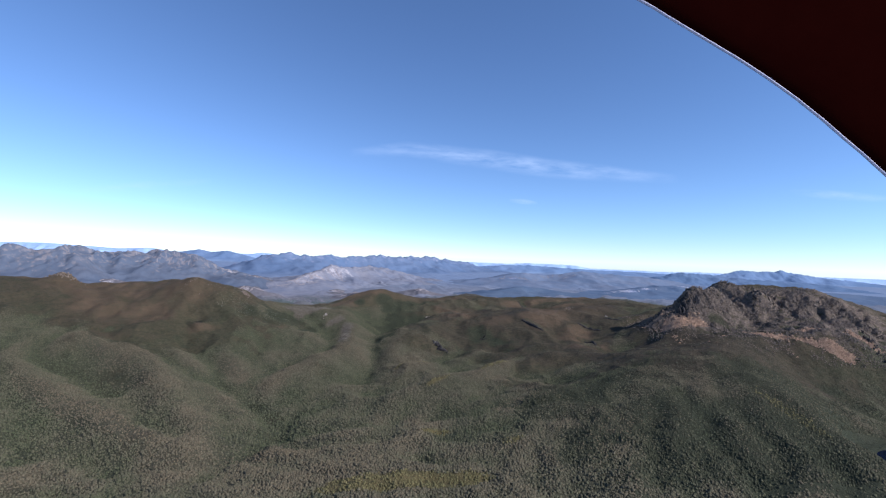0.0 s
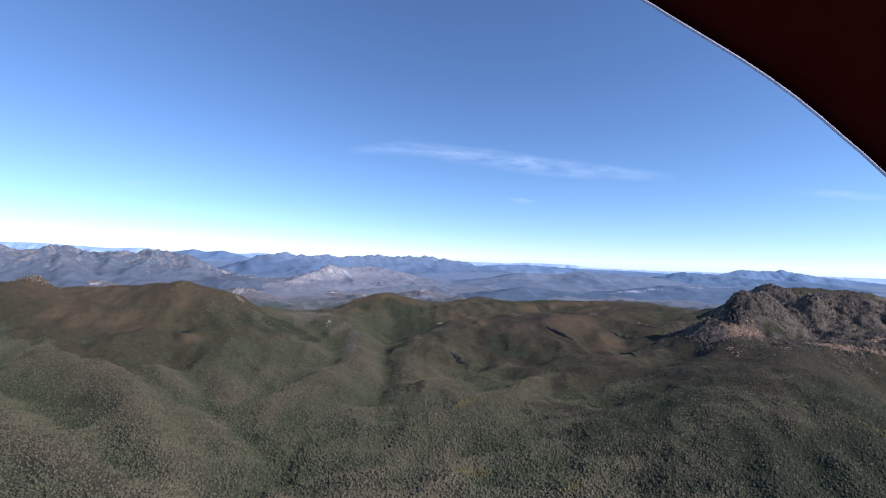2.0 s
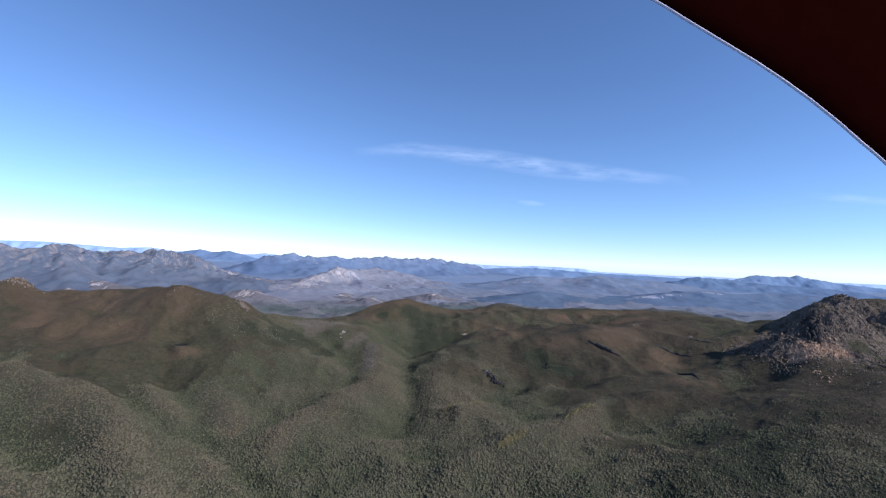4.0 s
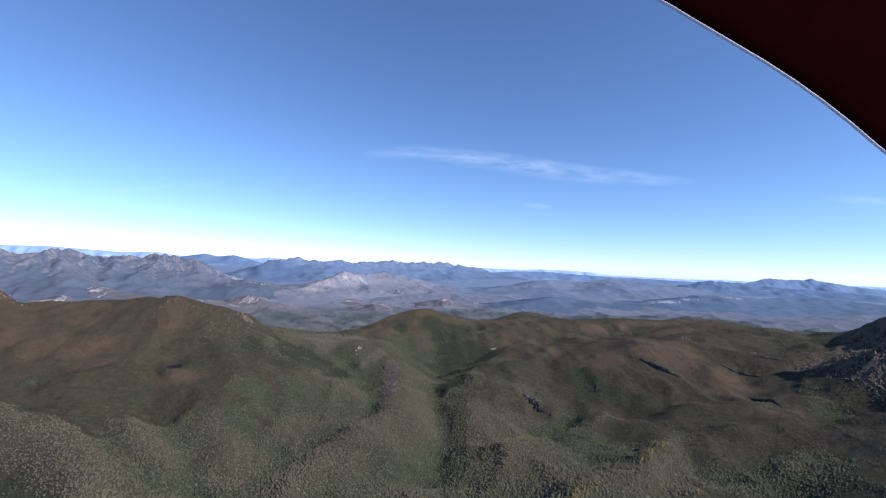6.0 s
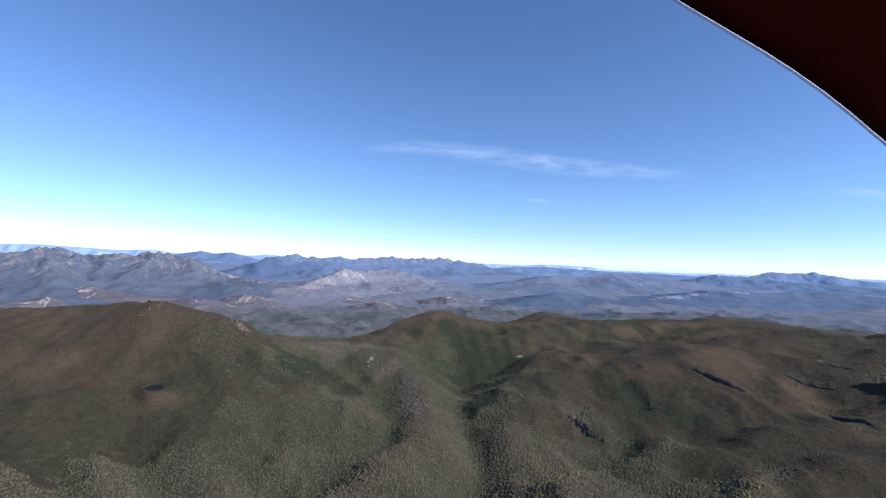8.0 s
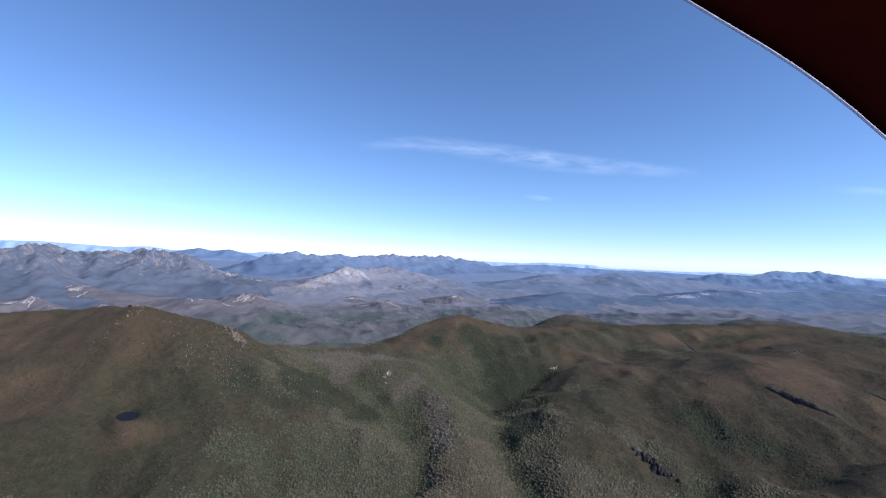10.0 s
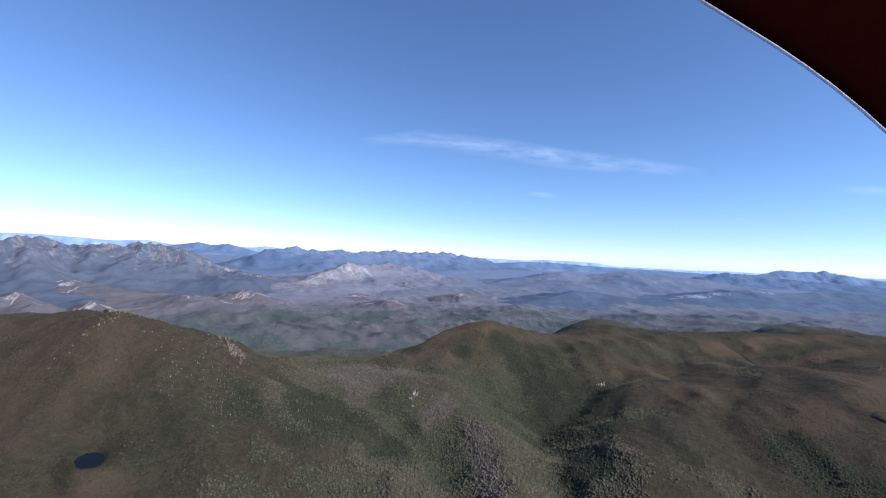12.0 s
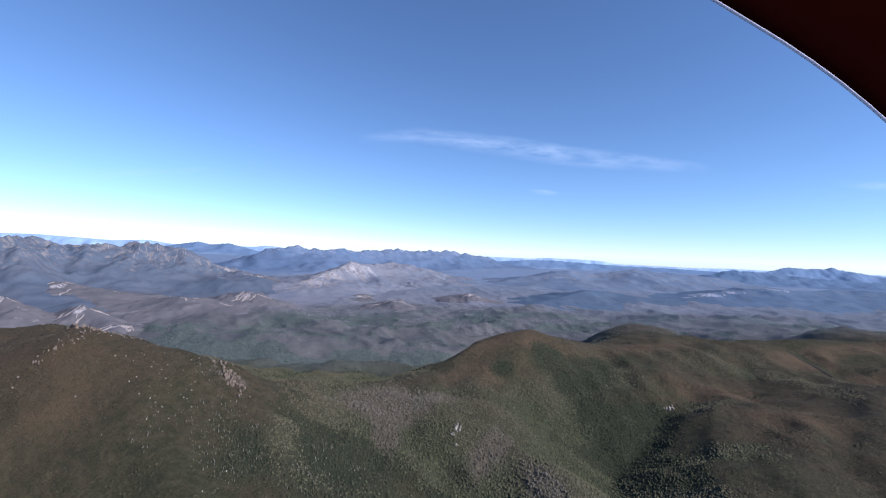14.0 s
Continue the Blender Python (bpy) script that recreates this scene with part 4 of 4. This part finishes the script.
M_BASINHEATH = leaf_material("hazed_basin_heath", (0.175, 0.178, 0.195), (0.245, 0.232, 0.245), (0.205, 0.202, 0.217))


def basin_cover(x, y):
    return covers(x, y)[0] * step(640, 700, y) * step(1250, 1000, y + 0.2 * x) * (np.abs(x) < 60 + 0.95 * y)


def basin_open(x, y):
    return (1 - covers(x, y)[0]) * step(850, 1050, y) * step(1750, 1300, y) * (np.abs(x) < 60 + 0.9 * y) * step(-0.1, 0.4, fbm(x, y, 90, 4, 99))


crowns("basin_woods", "haze-toned blue-green woods over the low hills of the basin", scatter(110000, -700, 900, 640, 1250, basin_cover, 331), 1.7, 0.9, M_BASINWOOD, 332)
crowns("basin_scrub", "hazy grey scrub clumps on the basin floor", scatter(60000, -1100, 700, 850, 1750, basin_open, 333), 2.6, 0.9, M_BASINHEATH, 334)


# ---- rocks and ledges ----
def rock_mesh(seed, flat=0.8):
    rng = np.random.default_rng(seed)
    bm = bmesh.new()
    bmesh.ops.create_icosphere(bm, subdivisions=2, radius=1)
    o = Vector(rng.uniform(-50, 50, 3))
    for v in bm.verts:
        v.co *= 1 + 0.45 * noise.noise(v.co * 1.1 + o) + 0.18 * noise.noise(v.co * 3.1 + o)
        v.co.z *= flat
    me = bpy.data.meshes.new("rock")
    bm.to_mesh(me)
    bm.free()
    return me


crowns("boulder_field", "brown boulders strewn over the rocky peak", scatter(120000, 180, 380, 340, 490, lambda x, y: cover_at(x, y)[3] * step(-0.6, 0.3, fbm(x, y, 12, 4, 91)) * 0.75 * step(0.8, 0.3, patches(x, y, SCREE) + patches(x, y, SHRUB)), 321), 1.0, 0.95, M_ROCK, 322, smooth=False)
crowns("scree_slope", "pink-grey broken scree below the rocky peak", scatter(90000, 180, 380, 330, 440, lambda x, y: step(0.3, 0.8, patches(x, y, SCREE) + 0.3 * fbm(x, y, 9, 3, 45)) * 0.8, 323), 1.2, 0.8, M_PINK, 324, smooth=False)
crowns("mountain_shrubs", "dark low shrubs in hollows of the rocky peak", scatter(60000, 200, 380, 360, 470, lambda x, y: 0.8 * step(0.3, 0.8, patches(x, y, SHRUB) + 0.3 * fbm(x, y, 9, 3, 46)) + 0.12 * crag_mask(x, y) * step(0.2, 0.7, fbm(x, y, 14, 3, 48)), 325), 0.7, 0.45, M_DARKWOOD, 326)
ROCKS = {m.name: [rock_mesh(400 + k, 0.7 + 0.1 * (k % 4)) for k in range(6)] for m in (M_ROCK, M_PALE, M_PINK, M_SHADEDROCK)}
for mat in (M_ROCK, M_PALE, M_PINK, M_SHADEDROCK):
    for me in ROCKS[mat.name]:
        me.materials.append(mat)


def outcrop(label, x, y, spread, size, count, mat, seed, turn=0.0, thin=0.5, lift=0.25):
    """Rocks standing close together; each rock is a part."""
    rng = np.random.default_rng(seed)
    top = tagged(new("rock_outcrop"), label, "rocks", "rock outcrops")
    top.location = (x, y, float(land(np.array([x]), np.array([y]))[0]))
    c, s = math.cos(radians(turn)), math.sin(radians(turn))
    for _ in range(count):
        u, v = rng.normal(0, 0.5) * spread, rng.normal(0, 0.5) * spread * thin
        dx, dy = u * c - v * s, u * s + v * c
        k = size * rng.uniform(0.45, 1.2)
        z = float(land(np.array([x + dx]), np.array([y + dy]))[0]) - top.location.z
        ob = new("rock", ROCKS[mat.name][int(rng.integers(0, 6))])
        ob.parent = top
        ob.location = (dx, dy, z + k * lift)
        ob.rotation_euler = (rng.uniform(-0.4, 0.4), rng.uniform(-0.4, 0.4), rng.uniform(0, 6.28))
        ob.scale = (k * rng.uniform(0.6, 1.2), k * rng.uniform(0.5, 0.9), k * rng.uniform(0.9, 2.0))
    return top


outcrop("grey-brown crag on the crest of a moorland ridge", -264, 491, 7, 0.75, 34, M_ROCK, 501, 10)
outcrop("jagged brown crag at the end of a moorland ridge", -200, 472, 9, 0.55, 70, M_ROCK, 502, 140, 0.3, 0.5)
outcrop("rocky knob on the moorland skyline", -383, 470, 15, 0.75, 70, M_ROCK, 503, 0)
outcrop("line of weathered tors along the hill's edge", -248, 458, 18, 0.38, 46, M_ROCK, 504, 75, 0.15)
outcrop("line of weathered tors along the hill's edge", -243, 477, 12, 0.36, 30, M_ROCK, 505, 60, 0.2)
outcrop("scattered pale boulders on a moorland slope", -215, 458, 30, 0.2, 60, M_PALE, 506, 150, 0.5)
outcrop("small white rock face in the wooded gully", -122, 489, 4.0, 0.5, 16, M_PALE, 507, 80, 0.25)
outcrop("pale rock on a brown spur", -16, 543, 2.6, 0.9, 7, M_PALE, 508, 20, 0.5)
outcrop("dark blue-grey cliff with a pale top beside the stream", 0, 426, 9, 1.25, 44, M_SHADEDROCK, 509, -46, 0.22)
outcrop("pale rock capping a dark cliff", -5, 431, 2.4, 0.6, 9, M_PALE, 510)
outcrop("dark rocks among trees in a gully head", 41, 446, 5, 0.8, 12, M_SHADEDROCK, 511, 30, 0.5)
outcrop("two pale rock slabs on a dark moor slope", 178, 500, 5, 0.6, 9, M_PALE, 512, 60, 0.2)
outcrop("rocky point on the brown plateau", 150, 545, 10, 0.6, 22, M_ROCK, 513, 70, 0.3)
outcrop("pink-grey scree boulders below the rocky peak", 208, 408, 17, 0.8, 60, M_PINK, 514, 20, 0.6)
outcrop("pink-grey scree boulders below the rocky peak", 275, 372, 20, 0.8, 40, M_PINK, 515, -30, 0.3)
# shade on the peak's cliffs is painted by this darker rock
outcrop("shade-darkened cliff buttress of the rocky peak", 219, 421, 11, 1.9, 46, M_SHADEDROCK, 516, 60, 0.45, 0.5)
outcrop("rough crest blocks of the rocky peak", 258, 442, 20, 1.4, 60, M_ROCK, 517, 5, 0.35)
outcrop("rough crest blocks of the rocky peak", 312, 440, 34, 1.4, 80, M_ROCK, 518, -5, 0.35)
outcrop("dark rocks standing for a shaded cleft in the rocky peak", 296, 438, 8, 1.3, 18, M_SHADEDROCK, 519, 70, 0.4, 0.1)
outcrop("low rocks at the foot of the rocky peak", 200, 430, 12, 1.1, 30, M_SHADEDROCK, 520, 10, 0.25)
outcrop("dark rib of rock down the rocky peak", 340, 367, 26, 1.1, 36, M_SHADEDROCK, 521, 65, 0.15)


def ledge(label, a, b, high, seed):
    """A broken rock step in the moor, from a to b; its face looks down the slope to the west, its shade painted as
    darker rock.
    """
    rng = np.random.default_rng(seed)
    a, b = Vector(a), Vector(b)
    along, n = (b - a), 34
    side = Vector((-along.y, along.x)).normalized()
    if side.x + side.y > 0:
        side = -side
    rows = []
    for i in range(n + 1):
        k = i / n
        p = a + along * k + side * (2.6 * noise.noise(Vector((k * 4, seed, 0))) + 0.4 * noise.noise(Vector((k * 17, seed, 3))))
        h = 0.8 * high * (0.1 + 0.9 * math.sin(math.pi * k) ** 0.7) * max(0.2, 0.8 + 0.6 * noise.noise(Vector((k * 7, seed, 7))) + 0.18 * noise.noise(Vector((k * 31, seed, 9))))
        q = [p + side * (0.9 + 0.3 * rng.random()), p + side * (0.5 + 0.3 * rng.random()), p, p - side * 0.8, p - side * 4.0, p - side * 9.0]
        zs = [float(land(np.array([c.x]), np.array([c.y]))[0]) for c in q]
        up = (-1.0, h * 0.5 + zs[2] - zs[1], h, h * 0.95, h * 0.45, -0.4)
        rows.append([(c.x, c.y, z + u) for c, z, u in zip(q, zs, up)])
    me = mesh_from("rock_ledge", np.array(rows).reshape(-1, 3), quads(n + 1, 6), M_SHADEDROCK, False)
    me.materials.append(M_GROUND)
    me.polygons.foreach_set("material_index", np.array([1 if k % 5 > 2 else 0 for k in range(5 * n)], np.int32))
    return tagged(new("rock_ledge", me), label, "rock ledge", "rock ledges")


ledge("shade-darkened rock step along a brown moor ridge", (83, 479), (101, 455), 2.9, 531)
ledge("shade-darkened rock step above a shaded hollow", (138, 441), (139, 413), 2.4, 536)
ledge("low shade-darkened rock step on the moor", (141, 485), (160, 465), 1.6, 533)
ledge("long shade-darkened rock step below the plateau", (103, 629), (114, 541), 0.55, 534)
ledge("low shade-darkened rock step on the moor", (172, 492), (187, 480), 1.1, 535)


# ---- aircraft wing, cloud ----
def wing():
    # outline, size and distance fit the camera's view: kilometres wide, far off
    edge = np.array([(1926, 3151), (2151, 3036), (2341, 2925), (2578, 2793), (2815, 2661), (3110, 2496), (3406, 2314), (3701, 2115), (3997, 1892), (4233, 1697), (4410, 1559), (4823, 1203)], float)
    deep = 4925.0
    m, N, L, bsdf = material("maroon_paint")
    n = noise_of(N, L, 300, 4)
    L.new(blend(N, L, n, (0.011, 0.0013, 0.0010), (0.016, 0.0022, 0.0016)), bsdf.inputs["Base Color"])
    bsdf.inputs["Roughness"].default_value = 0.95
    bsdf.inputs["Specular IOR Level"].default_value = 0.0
    holder = tagged(new("aircraft_wing"), "dark maroon aircraft wing with a pale painted edge", "wing")
    mid = edge.mean(0)
    holder.location = (mid[0], deep, mid[1])
    rim = edge - mid
    t = np.gradient(rim, axis=0)
    t /= np.linalg.norm(t, axis=1)[:, None]
    inner = np.stack([-t[:, 1], t[:, 0]], -1)
    inner *= np.sign(inner.sum(1))[:, None]
    # the skin bellies towards the camera behind its leading edge, and closes behind
    chord = np.array([0.0, 0.006, 0.02, 0.05, 0.12, 0.3, 0.6, 1.0, 1.0, 0.5, 0.0])
    belly = np.array([0.0, -22.0, -38.0, -55.0, -72.0, -80.0, -70.0, -40.0, 10.0, 14.0, 10.0])
    span = 2300.0
    v = np.stack([np.stack([rim[:, 0] + inner[:, 0] * span * c, np.full(len(rim), d), rim[:, 1] + inner[:, 1] * span * c], -1) for c, d in zip(chord, belly)], 1)
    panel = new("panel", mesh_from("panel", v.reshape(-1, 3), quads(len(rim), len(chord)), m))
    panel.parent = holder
    a = np.linspace(-0.3 * math.pi, 1.3 * math.pi, 9)
    v = np.stack([np.stack([rim[:, 0] - inner[:, 0] * 13 * (np.sin(k) - 0.2), -12 - 14 * np.cos(k) + 0 * rim[:, 0], rim[:, 1] - inner[:, 1] * 13 * (np.sin(k) - 0.2)], -1) for k in a], 1)
    trim = new("edge_trim", mesh_from("edge_trim", v.reshape(-1, 3), quads(len(rim), len(a)), plain_material("lavender_paint", (0.58, 0.55, 0.66), (0.50, 0.46, 0.57), 80, 0.5)))
    trim.parent = holder


wing()


def cloud(name, label, nodes, thick, seed, strength):
    """A thin streak of high cloud along its nodes (x, z), far behind the ranges; a glow stands in for its sunlight."""
    m, N, L, bsdf = material("cirrus")
    N.remove(bsdf)
    out = N["Material Output"]
    glow, clear, mix = N.new("ShaderNodeEmission"), N.new("ShaderNodeBsdfTransparent"), N.new("ShaderNodeMixShader")
    glow.inputs["Color"].default_value = (0.62, 0.74, 0.95, 1)
    glow.inputs["Strength"].default_value = 1.0
    stretch = N.new("ShaderNodeMapping")
    stretch.inputs["Scale"].default_value = (0.22, 1, 1)
    stretch.inputs["Rotation"].default_value = (0, radians(-6), 0)
    L.new(N.new("ShaderNodeNewGeometry").outputs["Position"], stretch.inputs["Vector"])
    wisps = between(N, L, noise_of(N, L, 90, 6, 0.6, stretch.outputs[0]), 0.32, 0.75)
    L.new(times(N, L, times(N, L, attribute(N, "veil"), wisps), strength), mix.inputs[0])
    L.new(clear.outputs[0], mix.inputs[1])
    L.new(glow.outputs[0], mix.inputs[2])
    L.new(mix.outputs[0], out.inputs["Surface"])
    P = np.array(nodes, float)
    u = np.linspace(P[0, 0], P[-1, 0], 80)
    mid = np.interp(u, P[:, 0], P[:, 1])
    v = np.linspace(-1, 1, 13)
    X, V = np.meshgrid(u, v, indexing="ij")
    k = (X - u[0]) / (u[-1] - u[0])
    Z = mid[:, None] + V * thick * (0.5 + 0.5 * np.sin(math.pi * k))
    me = mesh_from(name, np.stack([X, 4930 + 25 * V * V, Z], -1).reshape(-1, 3), quads(80, 13), m)
    attach(me, "veil", (1 - V * V) ** 1.5 * np.sin(math.pi * np.clip(k, 0, 1)) ** 0.7)
    return tagged(new(name, me), label, "cloud", kind="structure")


cloud("cloud", "thin white streak of high cirrus cloud", [(-1050, 1370), (-442, 1435), (488, 1354), (1066, 1284), (1640, 1256), (2500, 1215)], 120, 601, 0.5)
cloud("cloud", "tiny faint wisp of high cloud", [(680, 925), (990, 905)], 32, 602, 0.6)
cloud("cloud", "very faint high cloud streak near the horizon", [(3650, 1125), (4163, 1108), (4900, 1080)], 60, 603, 0.35)
cloud("cloud", "very faint high cloud streak near the horizon", [(-4000, 850), (-3300, 930), (-2500, 1015)], 60, 604, 0.25)
